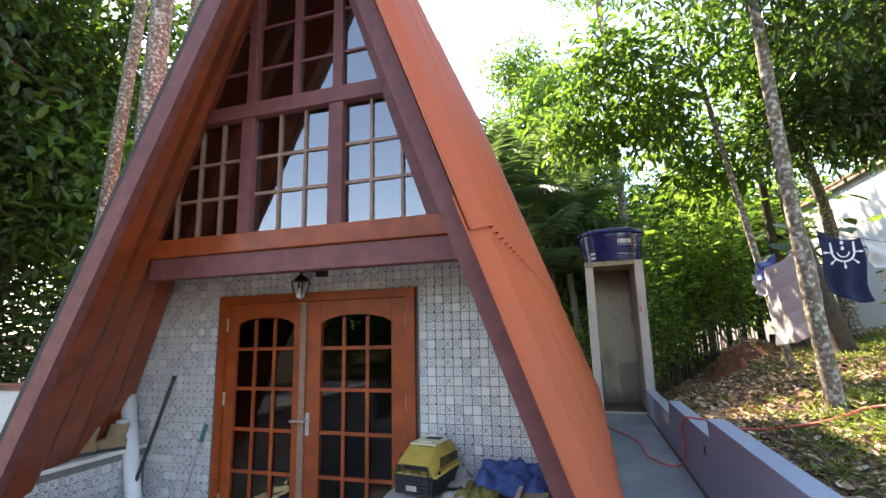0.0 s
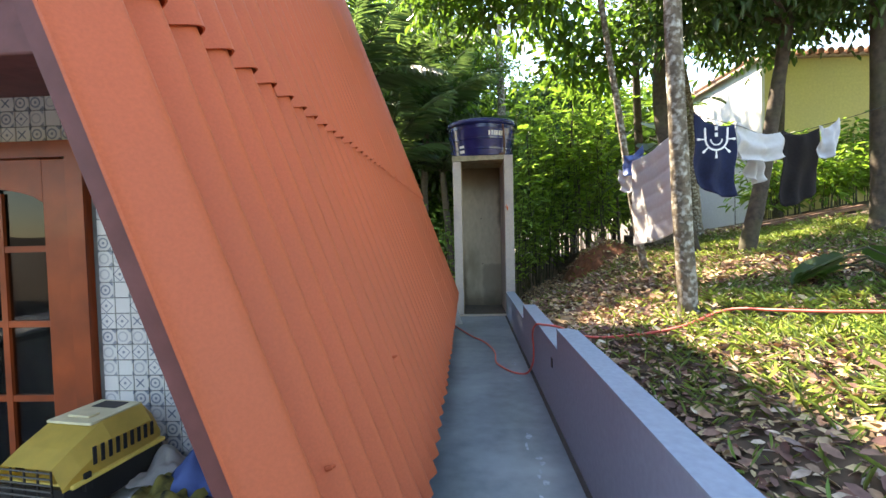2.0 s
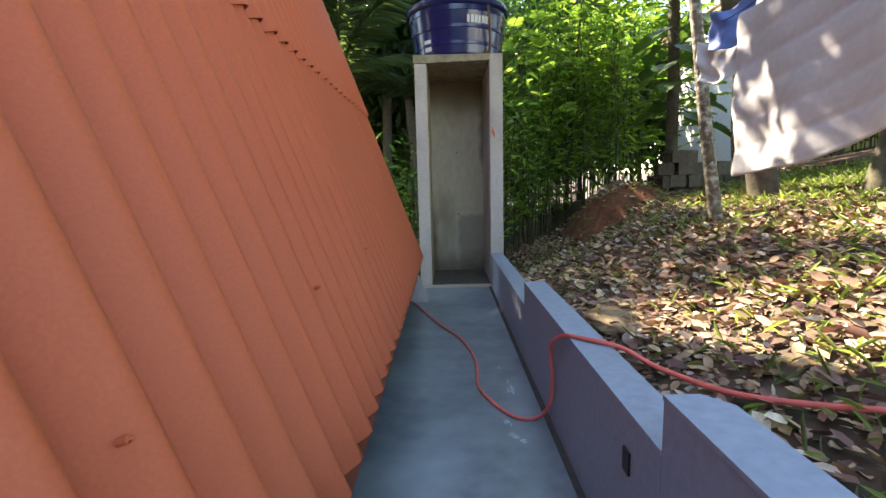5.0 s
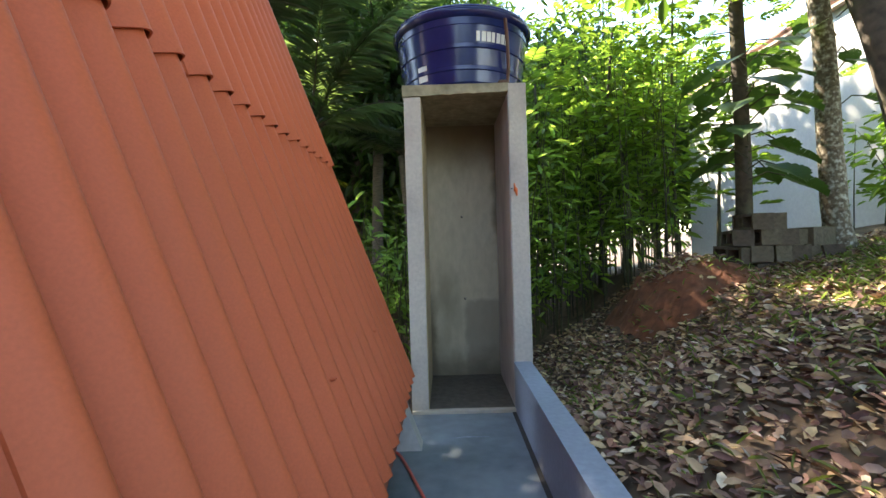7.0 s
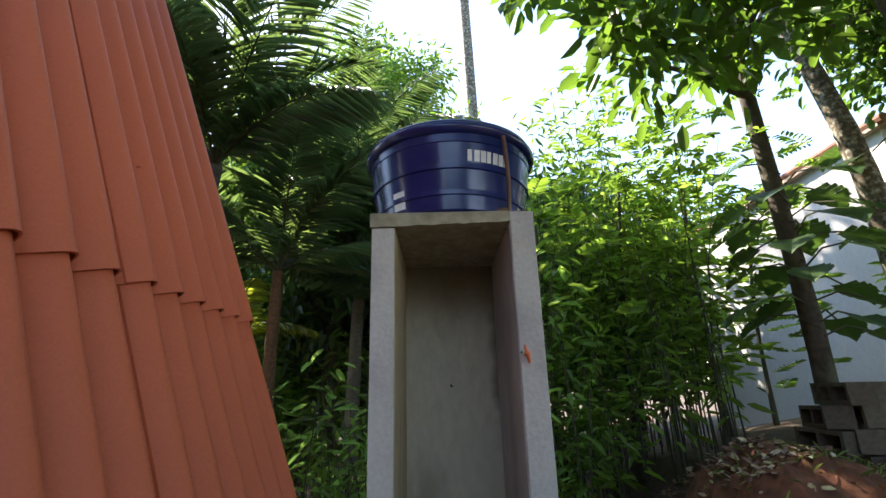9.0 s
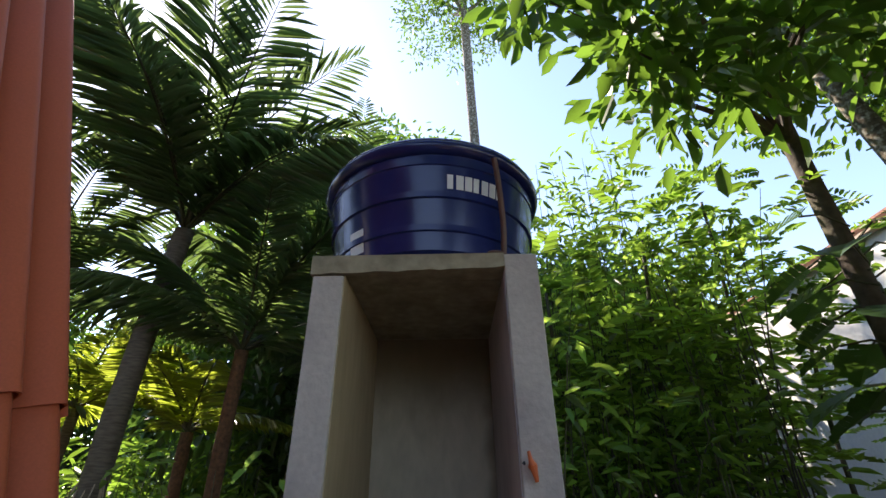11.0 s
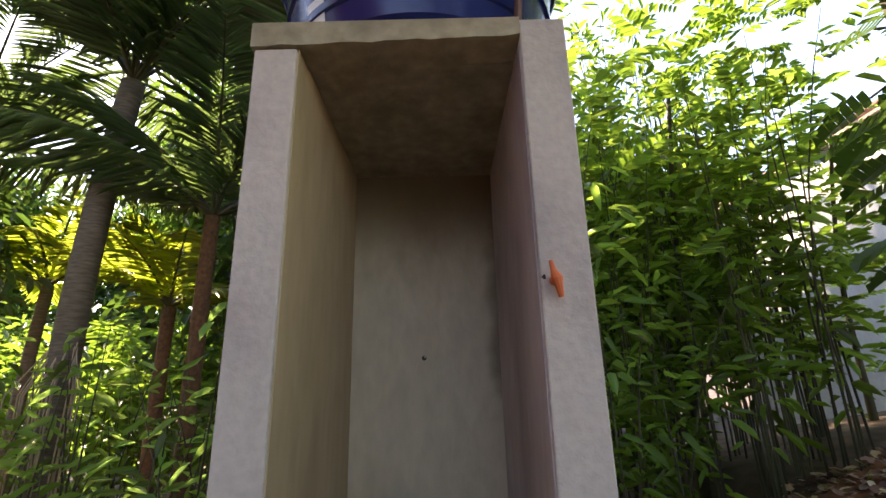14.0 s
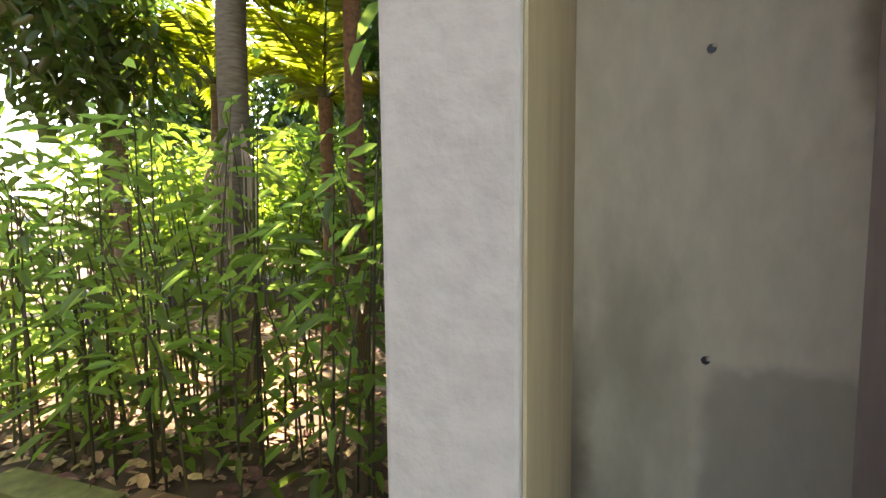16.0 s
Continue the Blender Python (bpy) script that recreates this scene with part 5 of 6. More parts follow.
hose = part("garden_hose", sweep(curve_points([(x, y, z + (0.02 if x > 1.2 else -0.002)) for x, y, z in keys], 170), 0.0095, 8), M["hose"], smooth=True)
tagged(hose, "thin pink-red garden hose trailing over the low wall", "hose")


# pale irregular patches on the walkway
def pale_spot(x, y, rx, ry, seed):
    bm = bmesh.new()
    rim = [bm.verts.new((x + rx * math.cos(a) * (1 + 0.7 * noise.noise((math.cos(a) * 1.6, math.sin(a) * 1.6, seed))), y + ry * math.sin(a) * (1 + 0.7 * noise.noise((math.cos(a) * 1.6, math.sin(a) * 1.6, seed + 3))), 0.002 + (seed * 0.37 % 1) * 0.005))
           for a in (k / 36 * 6.283 for k in range(36))]
    bm.faces.new(rim)
    ob = part("pale_patch", bm, M["pale_spot"])
    return tagged(ob, "pale irregular patch on the walkway", "paint patch", kind="structure")


M["pale_spot"] = material("pale_blue_grey_patch", (0.42, 0.47, 0.54), 0.25, vary=0.3, scale=30, coords="World")
for k, (x, y, rx, ry) in enumerate(((0.62, 3.85, 0.03, 0.12), (0.66, 3.6, 0.018, 0.05), (0.65, 3.4, 0.025, 0.08), (0.60, 3.15, 0.02, 0.05), (0.70, 5.68, 0.018, 0.10), (0.63, 5.27, 0.02, 0.05), (0.66, 5.12, 0.03, 0.05), (0.68, 5.95, 0.012, 0.03), (0.42, 7.95, 0.10, 0.02))):
    for j in range(4):
        pale_spot(x + rx * random.uniform(-1.2, 1.2), y + ry * random.uniform(-1, 1), rx * random.uniform(0.3, 0.7), ry * random.uniform(0.2, 0.5), k * 1.7 + j * 5.1)

# washing line
def cloth(name, label, a, b, drop0, drop1, mat, folds=5, depth=0.03, curl=0.05, group="washing on the line", nx=36, nz=22, quilt=0):
    """A cloth pegged along a-b that hangs by drop0 at a and drop1 at b, in soft folds, 4 mm thick."""
    a, b = Vector(a), Vector(b)
    along = (b - a)
    nrm = along.cross(Vector((0, 0, 1))).normalized()
    bm = bmesh.new()
    front, rear = [], []
    ph = random.uniform(0, 6)
    for j in range(nz + 1):
        v = j / nz
        fr, rr = [], []
        for i in range(nx + 1):
            u = i / nx
            p = a + along * u - Vector((0, 0, 0.05 * math.sin(math.pi * u) + (drop0 + (drop1 - drop0) * u) * v))
            w = depth * math.sin(u * folds * 6.283 + ph + v * 1.3) * (0.35 + 0.65 * v) + depth * 1.5 * noise.noise((u * 3 + ph, v * 3, 1.0))
            if quilt:
                w += 0.013 * abs(math.sin(v * quilt * math.pi + 0.25 * math.sin(u * 3))) ** 0.35
            p = p + nrm * w + along.normalized() * curl * noise.noise((v * 2, ph, 0)) * v
            p.z += 0.02 * noise.noise((u * 4, ph, 2)) * v
            fr.append(bm.verts.new(p + nrm * 0.002))
            rr.append(bm.verts.new(p - nrm * 0.002))
        front.append(fr)
        rear.append(rr)
    for g in (front, rear):
        for j in range(nz):
            for i in range(nx):
                bm.faces.new((g[j][i], g[j][i + 1], g[j + 1][i + 1], g[j + 1][i]))
    for j in range(nz):
        for i in (0, nx):
            bm.faces.new((front[j][i], front[j + 1][i], rear[j + 1][i], rear[j][i]))
    for i in range(nx):
        for j in (0, nz):
            bm.faces.new((front[j][i], front[j][i + 1], rear[j][i + 1], rear[j][i]))
    ob = part(name, bm, mat, smooth=True)
    return tagged(ob, label, "laundry", group)


cloth("quilt", "white quilted bedspread hanging on the line", (1.98, 5.75, 2.09), (2.07, 4.78, 2.27), 0.88, 0.84, M["sheet"], 1.4, 0.02, quilt=6, nz=56)
navy = cloth("navy_towel", "navy blue cloth with a white ship wheel print", (2.08, 4.66, 2.305), (2.41, 4.69, 2.21), 0.55, 0.58, M["navy"], 2, 0.025)
cloth("white_shirt", "white cotton shirt hanging on the line", (2.46, 4.75, 2.24), (3.0, 5.05, 2.2), 0.27, 0.22, M["sheet"], 2, 0.03)
cloth("pale_shorts", "pale shorts hanging on the line", (2.74, 5.1, 2.09), (2.97, 5.2, 2.07), 0.25, 0.26, M["sheet"], 2, 0.03)
cloth("black_towel", "black towel hanging on the line", (3.11, 5.2, 2.25), (3.43, 5.2, 2.255), 0.68, 0.56, M["blackcloth"], 2, 0.02)
cloth("pale_cloth", "small pale cloth hanging on the line", (3.29, 5.0, 2.24), (3.45, 5.0, 2.30), 0.24, 0.28, M["sheet"], 1, 0.03)
cloth("blue_cloth", "small blue cloth on the line", (1.98, 6.05, 2.2), (2.12, 5.85, 2.27), 0.22, 0.22, M["bluetarp"], 1, 0.02)
cloth("white_cloth", "small white cloth on the line", (1.97, 6.15, 2.06), (2.12, 5.95, 2.08), 0.24, 0.24, M["sheet"], 1, 0.02)
line = part("washing_line", sweep(curve_points([(1.80, 4.24, 2.22), (2.09, 4.66, 2.285), (2.46, 4.73, 2.205), (3.0, 5.15, 2.2), (3.5, 5.1, 2.285), (4.9, 4.7, 2.7), (5.9, 4.2, 2.9)], 60), 0.003, 5), M["iron"])
tagged(line, "thin cord strung between the trees", "washing line")
line2 = part("washing_line", sweep(curve_points([(2.21, 6.6, 2.30), (1.98, 5.76, 2.10), (2.07, 4.77, 2.28), (1.80, 4.28, 2.4)], 60), 0.003, 5), M["iron"])
tagged(line2, "thin cord strung between the trees", "washing line")
# ship wheel print on the navy cloth
wheel = bmesh.new()
wc, ex = Vector((2.225, 4.605, 2.08)), Vector((0.99, 0.09, 0)).normalized()
wp = lambda r, a: wc + ex * r * math.cos(a) + Vector((0, 0, 1)) * r * math.sin(a)
for k in range(11, 25):
    a0, a1 = k / 24 * 6.283, (k + 1) / 24 * 6.283
    sweep([wp(0.085, a0), wp(0.085, a1)], 0.008, 5, wheel)
for k in range(5):
    a = 3.14 + k * 0.785
    sweep([wp(0.08, a), wp(0.12, a), wp(0.135, a), wp(0.15, a)], [0.005, 0.006, 0.011, 0.008], 5, wheel)
for sgn in (-1, 1):
    sweep([wc + ex * sgn * 0.085, wc + ex * sgn * 0.088 + Vector((0, 0, 0.09))], 0.008, 5, wheel)
for k in range(8):
    sweep([wp(0.045, 3.14 + k * 0.393), wp(0.045, 3.14 + (k + 1) * 0.393)], 0.006, 5, wheel)
for k in range(3):
    sweep([wp(0.02 + 0.05 * k, 1.57), wp(0.05 + 0.05 * k, 1.57)], 0.012, 5, wheel)
bmesh.ops.scale(wheel, vec=(1, 0.12, 1), space=Matrix.Translation(-wc), verts=wheel.verts)
part("wheel_print", wheel, M["white"], navy, "white ship wheel printed on the cloth")

# neighbour's house
villa = thing("neighbour_house", "pale yellow plastered house with a tiled roof among the trees", "house", at=(8.6, 13, 1.6))
part("wall", boxes((6.95, 11.5, 11.6, 17, 0.6, 5.05)), M["yellowwall"], villa)
part("side_wall", boxes((6.88, 6.949, 11.6, 17, 0.6, 5.05)), M["palewall"], villa, "white plastered side wall")
part("roof", boxes((6.75, 11.7, 11.5, 17.2, 5.05, 5.12)), M["oldwood"], villa, "pale timber roof edge")
for k in range(24):
    x = 6.8 + k * 0.205
    part("roof_tile", sweep([(x, 11.42, 5.15), (x, 17.2, 5.17)], 0.075, 8), M["rooftile"], villa)

stack = thing("timber_stack", "stack of old planks lying on the bank", "timber", at=(5.6, 9.4, 1.45))
for k in range(7):
    b = boxes((-0.95, 0.95, -0.06, 0.06, 0, 0.035))
    bmesh.ops.transform(b, matrix=pose(6.07 + random.uniform(-0.1, 0.1), 9.05 + (k % 4) * 0.14, 1.46 + 0.04 * (k // 4), 0, -10, random.uniform(-3, 3)), verts=b.verts)
    part("plank", b, M["plank"], stack)

# ---- porch things ----
lamp = thing("wall_lantern", "black iron wall lantern with glass sides", "lantern", at=(-1.81, 2.3, 1.835))
cx, cy = -1.81, 2.25
for k in range(4):
    a = math.pi / 4 + k * math.pi / 2
    part("bar", sweep([(cx + 0.034 * math.cos(a), cy + 0.034 * math.sin(a), 1.710), (cx + 0.06 * math.cos(a), cy + 0.06 * math.sin(a), 1.810)], 0.005, 6), M["iron"], lamp)
part("cap", spin([(0.066, 0), (0.062, 0.012), (0.03, 0.035), (0.008, 0.05), (0.008, 0.07)], (cx, cy, 1.807), 4), M["iron"], lamp)
part("bulb", spin([(0.006, 0), (0.026, 0.012), (0.03, 0.03), (0.022, 0.05), (0.012, 0.07)], (cx, cy, 1.695), 14), M["white"], lamp, "white bulb")
part("arm", sweep([(cx, cy, 1.865), (cx + 0.03, cy + 0.02, 1.880), (cx + 0.1, 2.33, 1.875)], 0.007, 6), M["iron"], lamp)
part("back_plate", boxes((cx + 0.055, cx + 0.135, 2.335, 2.365, 1.845, 1.890), bevel=0.004), M["iron"], lamp)

ledge = thing("covered_ledge", "low masonry ledge draped with a dirty white canvas", "ledge", at=(-0.7, 2.1, -0.25))
part("body", boxes((-1.08, -0.12, 1.93, 2.36, -0.25, 0.60)), M["concrete"], ledge)
drape = bmesh.new()
nx, ny = 44, 26
grid = [[None] * (ny + 1) for _ in range(nx + 1)]
for i in range(nx + 1):
    for j in range(ny + 1):
        u, v = i / nx, j / ny
        x = -1.11 + 0.72 * u
        if v < 0.5:
            p = Vector((x, 1.90 + 0.018 * noise.noise((x * 9, v * 4, 0)), 0.05 + 1.16 * v))
        else:
            p = Vector((x, 1.90 + (v - 0.5) * 0.92, 0.628 + 0.022 * abs(noise.noise((x * 8, v * 12, 0)))))
        grid[i][j] = drape.verts.new(p)
for i in range(nx):
    for j in range(ny):
        drape.faces.new((grid[i][j], grid[i + 1][j], grid[i + 1][j + 1], grid[i][j + 1]))
bmesh.ops.solidify(drape, geom=drape.faces[:], thickness=0.006)
tagged(part("canvas", drape, M["dirtycloth"], smooth=True), "crumpled dirty white canvas over the ledge", "cloth")

carrier = thing("pet_carrier", "yellow and black plastic pet carrier with a wire door", "pet carrier", at=(-0.92, 2.1, 0.65))
CX, W0, Y0c, Y1c = -0.915, 0.115, 1.965, 2.30
turn = Matrix.Translation((CX, 2.13, 0)) @ Matrix.Rotation(radians(-9), 4, "Z") @ Matrix.Translation((-CX, -2.13, 0))


def carrier_part(name, bm, mat, label=""):
    bmesh.ops.transform(bm, matrix=turn, verts=bm.verts)
    return part(name, bm, mat, carrier, label)


low = [(CX - W0 + 0.012, 0.655), (CX + W0 - 0.012, 0.655), (CX + W0, 0.745), (CX - W0, 0.745)]
carrier_part("tray", prism(low, Y0c + 0.015, Y1c), M["black"])
topb = bmesh.new()
sections = [(Y0c + 0.008, 0.118, 0.80), (Y0c + 0.06, 0.118, 0.83), (2.12, 0.118, 0.872), (2.26, 0.115, 0.872), (Y1c + 0.004, 0.105, 0.82)]
rings = []
for y, w, h in sections:
    ring = [(CX - w, 0.742), (CX - w, h - 0.05), (CX - w * 0.72, h), (CX + w * 0.72, h), (CX + w, h - 0.05), (CX + w, 0.742)]
    rings.append([topb.verts.new((a, y, b)) for a, b in ring])
for a, b in zip(rings, rings[1:]):
    for k in range(5):
        topb.faces.new((a[k], a[k + 1], b[k + 1], b[k]))
topb.faces.new(rings[-1])
bmesh.ops.solidify(topb, geom=topb.faces[:], thickness=0.006)
carrier_part("cover", topb, M["yellow"], "faded yellow ribbed cover")
carrier_part("crest", boxes((CX - 0.08, CX + 0.08, 2.09, 2.265, 0.868, 0.8765), bevel=0.003), M["cream"], "sun-bleached top panel")
carrier_part("handle", boxes((CX - 0.04, CX + 0.04, 2.12, 2.155, 0.8766, 0.884), bevel=0.003), M["cream"])
carrier_part("hatch", boxes((CX - 0.045, CX + 0.045, 2.20, 2.25, 0.8766, 0.879), bevel=0.001), M["curtain"], "dark hatch in the top panel")
carrier_part("flange", boxes((CX - 0.126, CX + 0.126, 1.995, 2.303, 0.738, 0.750), bevel=0.003), M["yellow"])
for s in (-1, 1):
    for k in range(9):
        y = 2.06 + k * 0.024
        carrier_part("vent_slot", boxes((CX + s * 0.1195 - 0.002, CX + s * 0.1195 + 0.002, y, y + 0.010, 0.775, 0.825 - 0.001 * k)), M["black"])
    carrier_part("clip", boxes((CX + s * 0.119 - 0.006, CX + s * 0.119 + 0.006, 2.03, 2.05, 0.715, 0.765), bevel=0.002), M["black"])
for k in range(9):
    z = 0.665 + k * 0.0165
    carrier_part("door_wire", sweep([(CX - 0.095, Y0c, z), (CX + 0.095, Y0c, z)], 0.0028, 5), M["iron"])
for k in range(5):
    x = CX - 0.09 + k * 0.045
    carrier_part("door_wire", sweep([(x, Y0c + 0.004, 0.66), (x, Y0c + 0.004, 0.80)], 0.0028, 5), M["iron"])
# dark sheet behind the wires, stands in for the carrier's shaded inside
carrier_part("inside", boxes((CX - 0.10, CX + 0.10, Y0c + 0.1, Y0c + 0.11, 0.665, 0.80)), M["curtain"])
carrier_part("door_label", boxes((CX - 0.03, CX + 0.03, Y0c - 0.006, Y0c - 0.002, 0.68, 0.705)), M["metal"], "small grey label plate on the door")


def crumple(name, label, x0, x1, y0, y1, z, amp, mat, seed, category="cloth", nx=26, ny=20, tilt=0.0):
    """A crumpled cloth lying on something, with an uneven outline."""
    bm = bmesh.new()
    g = []
    for i in range(nx + 1):
        row = []
        for j in range(ny + 1):
            u, v = i / nx, j / ny
            e = 0.12 * noise.noise((seed, u * 3, 0)) + 0.12 * noise.noise((seed, v * 3, 9))
            x, y = x0 + (x1 - x0) * (u + e * (v - 0.5)), y0 + (y1 - y0) * (v + e * (u - 0.5))
            edge = min(u, 1 - u, v, 1 - v) * 4
            h = amp * (abs(noise.noise((x * 9, y * 9, seed))) + 0.5 * abs(noise.noise((x * 22, y * 22, seed)))) * min(1, 0.25 + edge)
            row.append(bm.verts.new((x, y, z + h + tilt * v)))
        g.append(row)
    for i in range(nx):
        for j in range(ny):
            bm.faces.new((g[i][j], g[i + 1][j], g[i + 1][j + 1], g[i][j + 1]))
    bmesh.ops.solidify(bm, geom=bm.faces[:], thickness=0.005)
    return tagged(part(name, bm, mat, smooth=True), label, category)


crumple("tarpaulin", "crumpled blue cloth bunched against the tiled wall", -0.66, -0.28, 2.10, 2.34, 0.64, 0.10, M["bluetarp"], 3.1, tilt=0.10)
crumple("camouflage_jacket", "crumpled yellow and black camouflage cloth", -0.74, -0.52, 2.0, 2.2, 0.645, 0.09, M["camo"], 8.4)
crumple("grey_cloth", "crumpled pale patterned cloth", -0.80, -0.66, 1.98, 2.08, 0.645, 0.06, M["dirtycloth"], 4.2)
crumple("beige_cloth", "crumpled beige canvas beside the carrier", -0.82, -0.58, 2.15, 2.34, 0.645, 0.10, M["dirtycloth"], 6.7)
board = thing("old_board", "weathered board with a torn woven cane panel", "board", at=(-0.33, 1.8, 0.6))
bb = boxes((-0.42, -0.17, 1.62, 1.98, 0.0, 0.018), bevel=0.003)
bmesh.ops.transform(bb, matrix=Matrix.Translation((0, 0, 0.60)) @ pose(0, 0, 0, 6, 0, 0) @ Matrix.Translation((0, 0, -0.17)), verts=bb.verts)
part("plank", bb, M["oldwood"], board)
cane = boxes((-0.40, -0.28, 1.97, 2.18, 0.655, 0.663))
part("woven_panel", cane, M["wicker"], board, "frayed woven cane panel")
part("edge_strip", boxes((-0.425, -0.402, 1.86, 2.30, 0.655, 0.685), bevel=0.003), M["oldwood"], board)

# left side: tiled parapet, boots, poles
parapet = thing("parapet", "low tile-clad parapet wall beside the porch", "wall", kind="structure", at=(-3.5, 1.5, -0.25))
part("wall_body", boxes((-3.85, -3.13, -1.5, 2.369, -0.25, 0.70)), M["grout"], parapet)
part("coping", boxes((-3.87, -3.11, -1.5, 2.369, 0.70, 0.725)), M["dirtycloth"], parapet)


def boot(name, at, turn_z, mat, label, low=False):
    b = thing(name, label, "shoe", "footwear", at=at)
    m = Matrix.Translation(at) @ Matrix.Rotation(turn_z, 4, "Z")
    sole = [(-0.045, -0.09), (0.045, -0.09), (0.05, 0.06), (0.03, 0.15), (-0.03, 0.15), (-0.05, 0.06)]
    s = prism(sole, 0.0, 0.022, axis="z")
    bmesh.ops.transform(s, matrix=m, verts=s.verts)
    part("sole", s, M["black"], b)
    up = bmesh.new()
    hs = [(0.022, 1.0, 0.0), (0.06, 0.95, -0.01), (0.085, 0.8, -0.04), (0.10 if low else 0.17, 0.72, -0.06)]
    rr = []
    for z, k, off in hs:
        rr.append([up.verts.new((x * (k if z < 0.07 else 0.8), (y * k if z < 0.07 else y * 0.45) + off, z)) for x, y in sole])
    for p, q in zip(rr, rr[1:]):
        for i in range(6):
            up.faces.new((p[i], p[(i + 1) % 6], q[(i + 1) % 6], q[i]))
    up.faces.new(rr[-1])
    bmesh.ops.bevel(up, geom=up.edges[:], offset=0.006, segments=1, affect="EDGES")
    bmesh.ops.transform(up, matrix=m, verts=up.verts)
    part("upper", up, mat, b, smooth=True)
    if not low:
        c = spin([(0.036, 0), (0.045, 0.012), (0.036, 0.024)], (0, -0.06, 0.165), 12)
        bmesh.ops.transform(c, matrix=m, verts=c.verts)
        part("collar", c, M["sheet"], b, "pale padded collar")


boot("boot", (-3.25, 1.98, 0.725), 2.6, M["leather"], "tan suede work boot with pale collar on the parapet")
boot("boot", (-3.19, 2.14, 0.725), 2.5, M["leather"], "tan suede work boot with pale collar on the parapet")
pvc = thing("plastic_pipe", "white plastic pipe leaning on the tiled wall", "pipe", at=(-2.85, 2.2, -0.25))
part("tube", sweep([(-2.70, 2.05, -0.245), (-3.0, 2.18, 0.45), (-3.26, 2.30, 1.05)], 0.05, 18), M["white"], pvc, smooth=True)
# dark disc on the closed end, stands in for the pipe's shaded hollow
part("mouth", sweep([(-3.2605, 2.3002, 1.051), (-3.262, 2.301, 1.054)], 0.042, 18), M["curtain"], pvc)
broom = thing("broom_stick", "dark wooden broom stick leaning on the tiled wall", "broom", at=(-2.85, 2.2, -0.25))
part("stick", sweep([(-3.10, 2.0, -0.245), (-2.90, 2.345, 1.18)], 0.012, 10), M["black"], broom)
part("cap", sweep([(-2.903, 2.34, 1.16), (-2.898, 2.349, 1.195)], 0.015, 10), M["black"], broom)
squeegee = thing("mop_handle", "steel mop handle with teal grips leaning on the wall", "mop", at=(-2.7, 2.2, -0.25))
part("stick", sweep([(-2.74, 2.10, -0.245), (-2.60, 2.345, 0.85)], 0.008, 10), M["metal"], squeegee)
for k0, k1 in ((0.92, 1.02), (0.48, 0.56)):
    a, b = Vector((-2.74, 2.10, -0.245)), Vector((-2.60, 2.345, 0.85))
    part("grip", sweep([a.lerp(b, k0), a.lerp(b, k1)], 0.013, 10), M["teal"], squeegee, "teal plastic grip")
stump = thing("wood_stump", "short sawn log used as a stand", "log", at=(-3.0, 1.75, -0.25))
part("log", sweep([(-3.0, 1.85, -0.25), (-3.0, 1.85, 0.1), (-3.0, 1.85, 0.42)], [0.17, 0.165, 0.17], 20, wobble=0.04), M["oldwood"], stump)
boot("shoe", (-3.07, 1.83, 0.422), 1.9, M["black"], "old black shoe on the log", low=True)
boot("shoe", (-2.93, 1.86, 0.422), 1.7, M["black"], "old black shoe on the log", low=True)
tile_bit = boxes((-3.5, -3.3, 1.55, 1.75, 0.726, 0.742), bevel=0.004)
tagged(part("clay_tile", tile_bit, M["rooftile"]), "loose red clay tile on the parapet", "tile")
yard_wall = part("garden_wall", boxes((-9.0, -5.2, 3.2, 3.35, -0.3, 0.95)), M["palewall"])
tagged(yard_wall, "low white garden wall behind the parapet", "wall", kind="structure")
coping = part("wall_coping", boxes((-9.0, -5.17, 3.17, 3.38, 0.95, 1.0)), M["rooftile"], yard_wall)

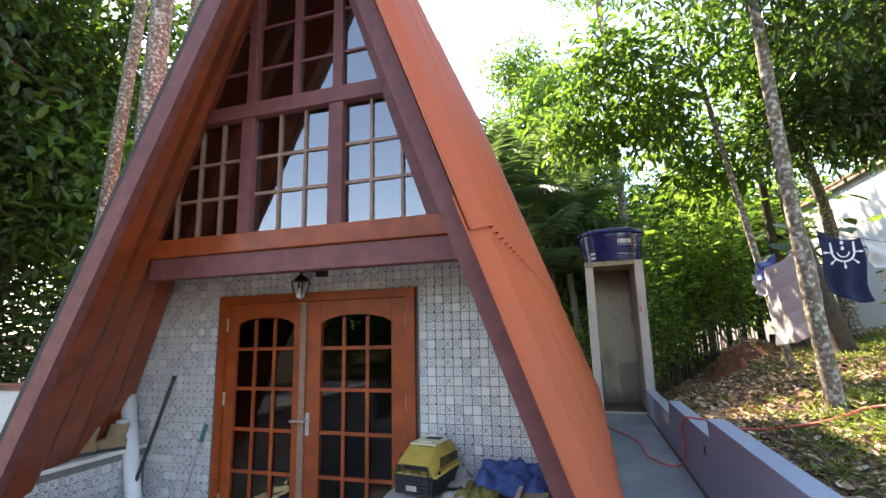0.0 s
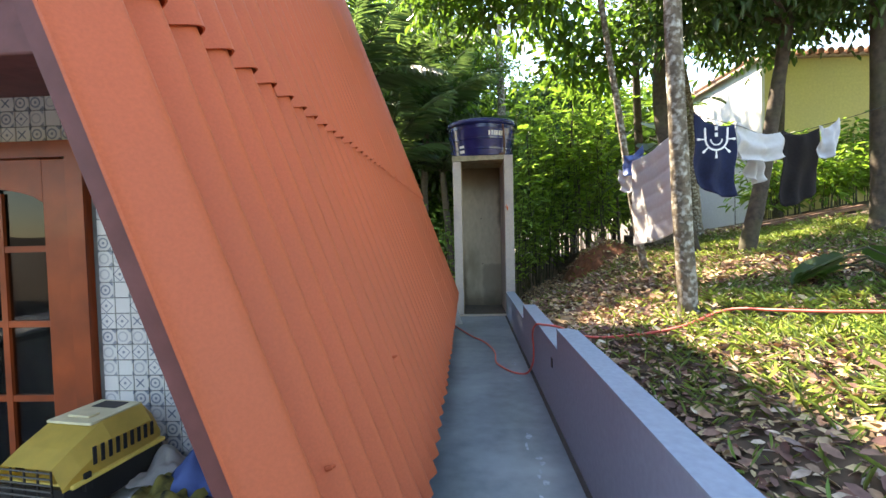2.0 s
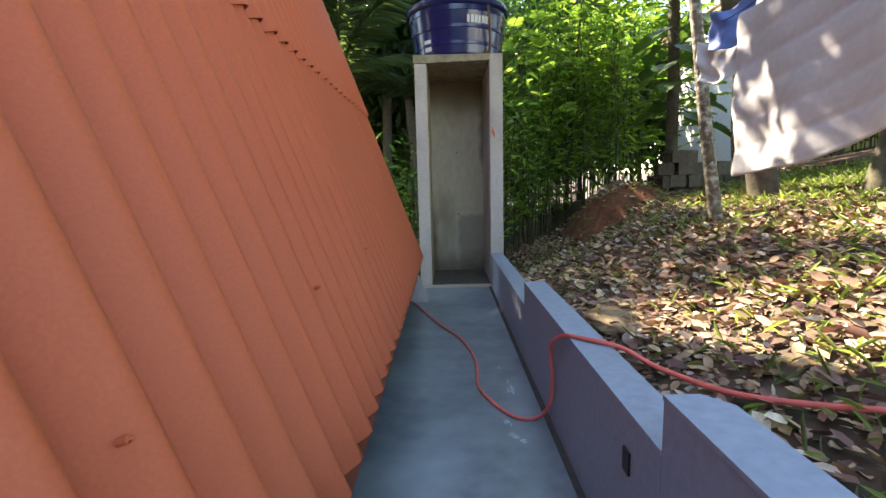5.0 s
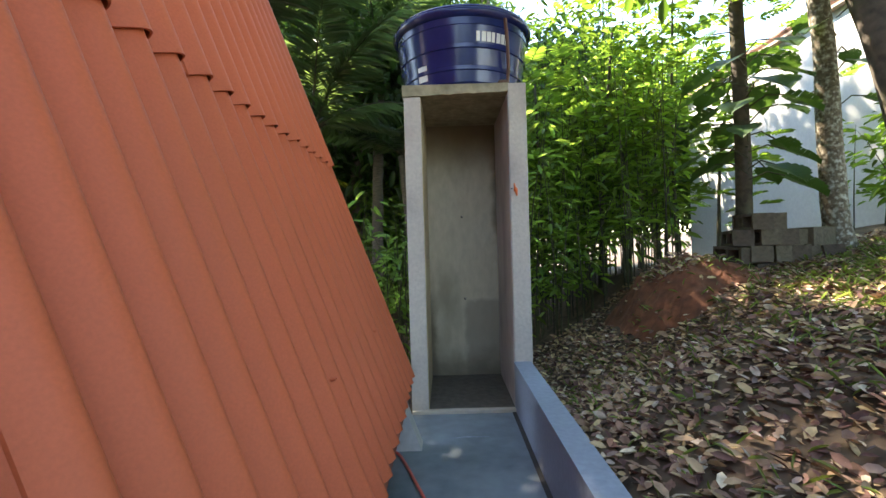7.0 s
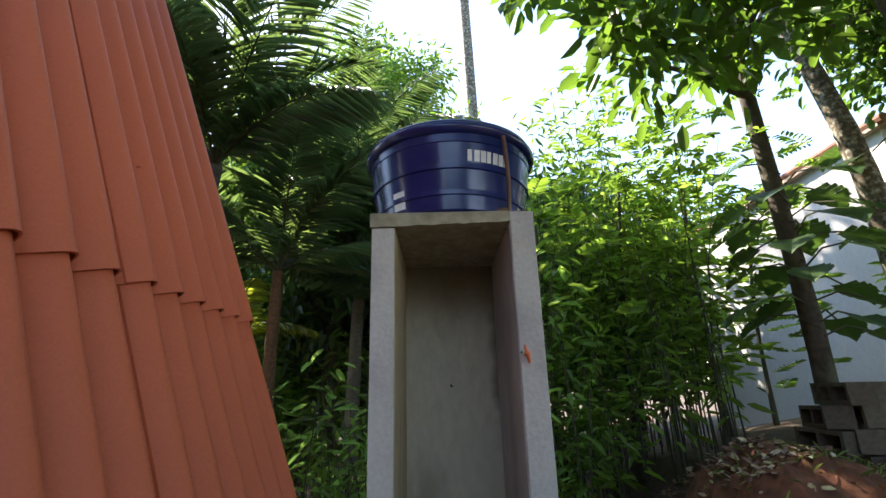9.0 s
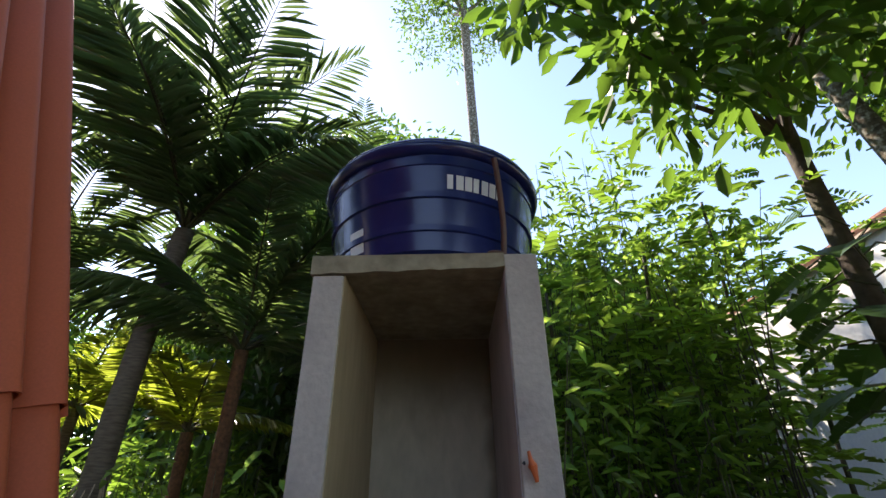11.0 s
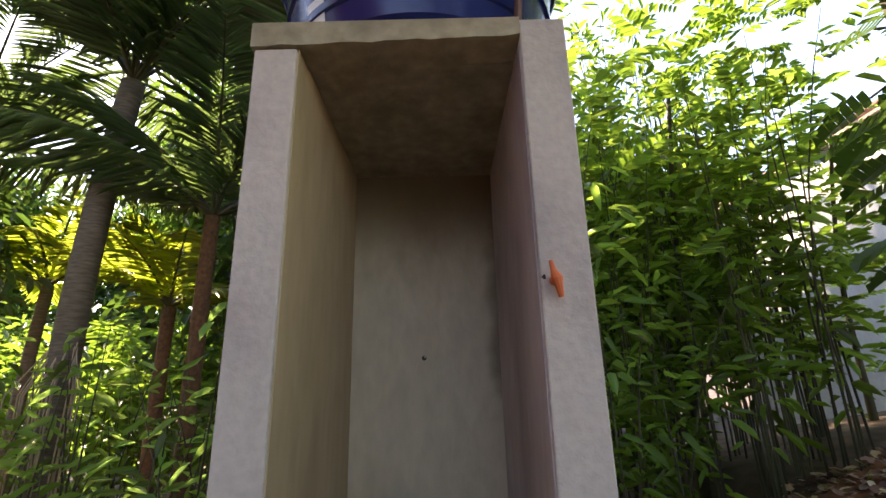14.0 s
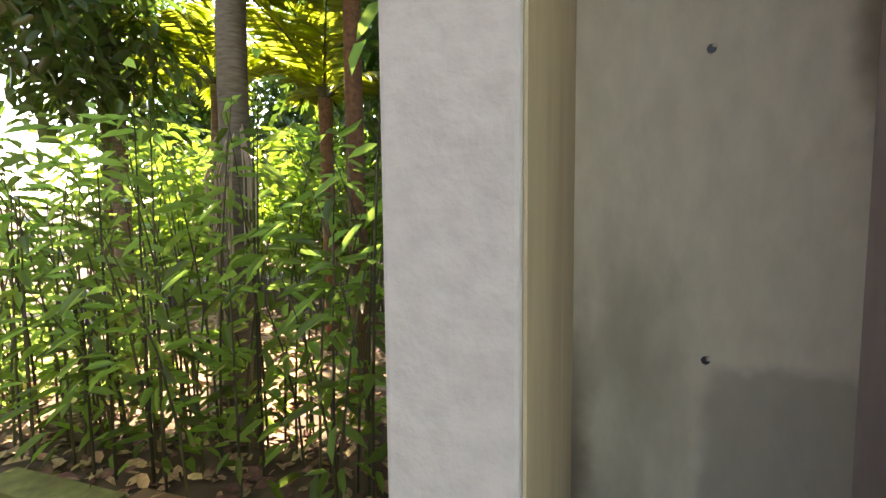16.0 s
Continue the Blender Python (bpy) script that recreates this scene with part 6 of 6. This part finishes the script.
# ---- small tiles on the front wall and parapet, last ----
tile_mesh = bpy.data.meshes.new("tile")
h, g = TILE / 2 - 0.0012, 0.004
tile_mesh.from_pydata([(-h, 0, -h), (h, 0, -h), (h, 0, h), (-h, 0, h), (-h + 0.001, -g, -h + 0.001), (h - 0.001, -g, -h + 0.001), (h - 0.001, -g, h - 0.001), (-h + 0.001, -g, h - 0.001)], [],
                      [(4, 5, 6, 7), (0, 1, 5, 4), (1, 2, 6, 5), (2, 3, 7, 6), (3, 0, 4, 7)])
tile_mesh.materials.append(M["tile"])
rest_v, rest_f, single = [], [], 0
i0, i1 = math.floor(-3.8 / TILE), math.ceil(0.2 / TILE)
for i in range(i0, i1):
    for k in range(math.floor(-0.25 / TILE), math.floor(1.9 / TILE) + 1):
        x, z = (i + 0.5) * TILE, (k + 0.5) * TILE
        if x < WL(z) - 0.09 or x > WR(z) + 0.02 or (DX0 - 0.02 < x < DX1 + 0.02 and z < DZ + 0.02):
            continue
        if x > DX1 and 0.55 < z < 1.62 and single < 300:
            ob = new("tile", tile_mesh)
            ob.parent = wall_front
            ob.location = (x, 2.3695, z)
            single += 1
        else:
            b = len(rest_v)
            rest_v += [(x + p.co.x, 2.3695 + p.co.y, z + p.co.z) for p in tile_mesh.vertices]
            rest_f += [tuple(b + q for q in f.vertices) for f in tile_mesh.polygons]
data = bpy.data.meshes.new("tiles")
data.from_pydata(rest_v, [], rest_f)
rest = link("tiles", data, M["tile"], wall_front)
rest["kind"] = "stuff"
side_v, side_f = [], []
for j in range(math.floor(-1.4 / TILE), math.floor(2.36 / TILE)):
    for k in range(math.floor(-0.25 / TILE), math.floor(0.69 / TILE)):
        y, z = (j + 0.5) * TILE, (k + 0.5) * TILE
        b = len(side_v)
        side_v += [(-3.1295 - p.co.y, y + p.co.x, z + p.co.z) for p in tile_mesh.vertices]
        side_f += [tuple(b + q for q in f.vertices) for f in tile_mesh.polygons]
data = bpy.data.meshes.new("tiles")
data.from_pydata(side_v, [], side_f)
rest = link("tiles", data, M["tile"], parapet)
rest["kind"] = "stuff"
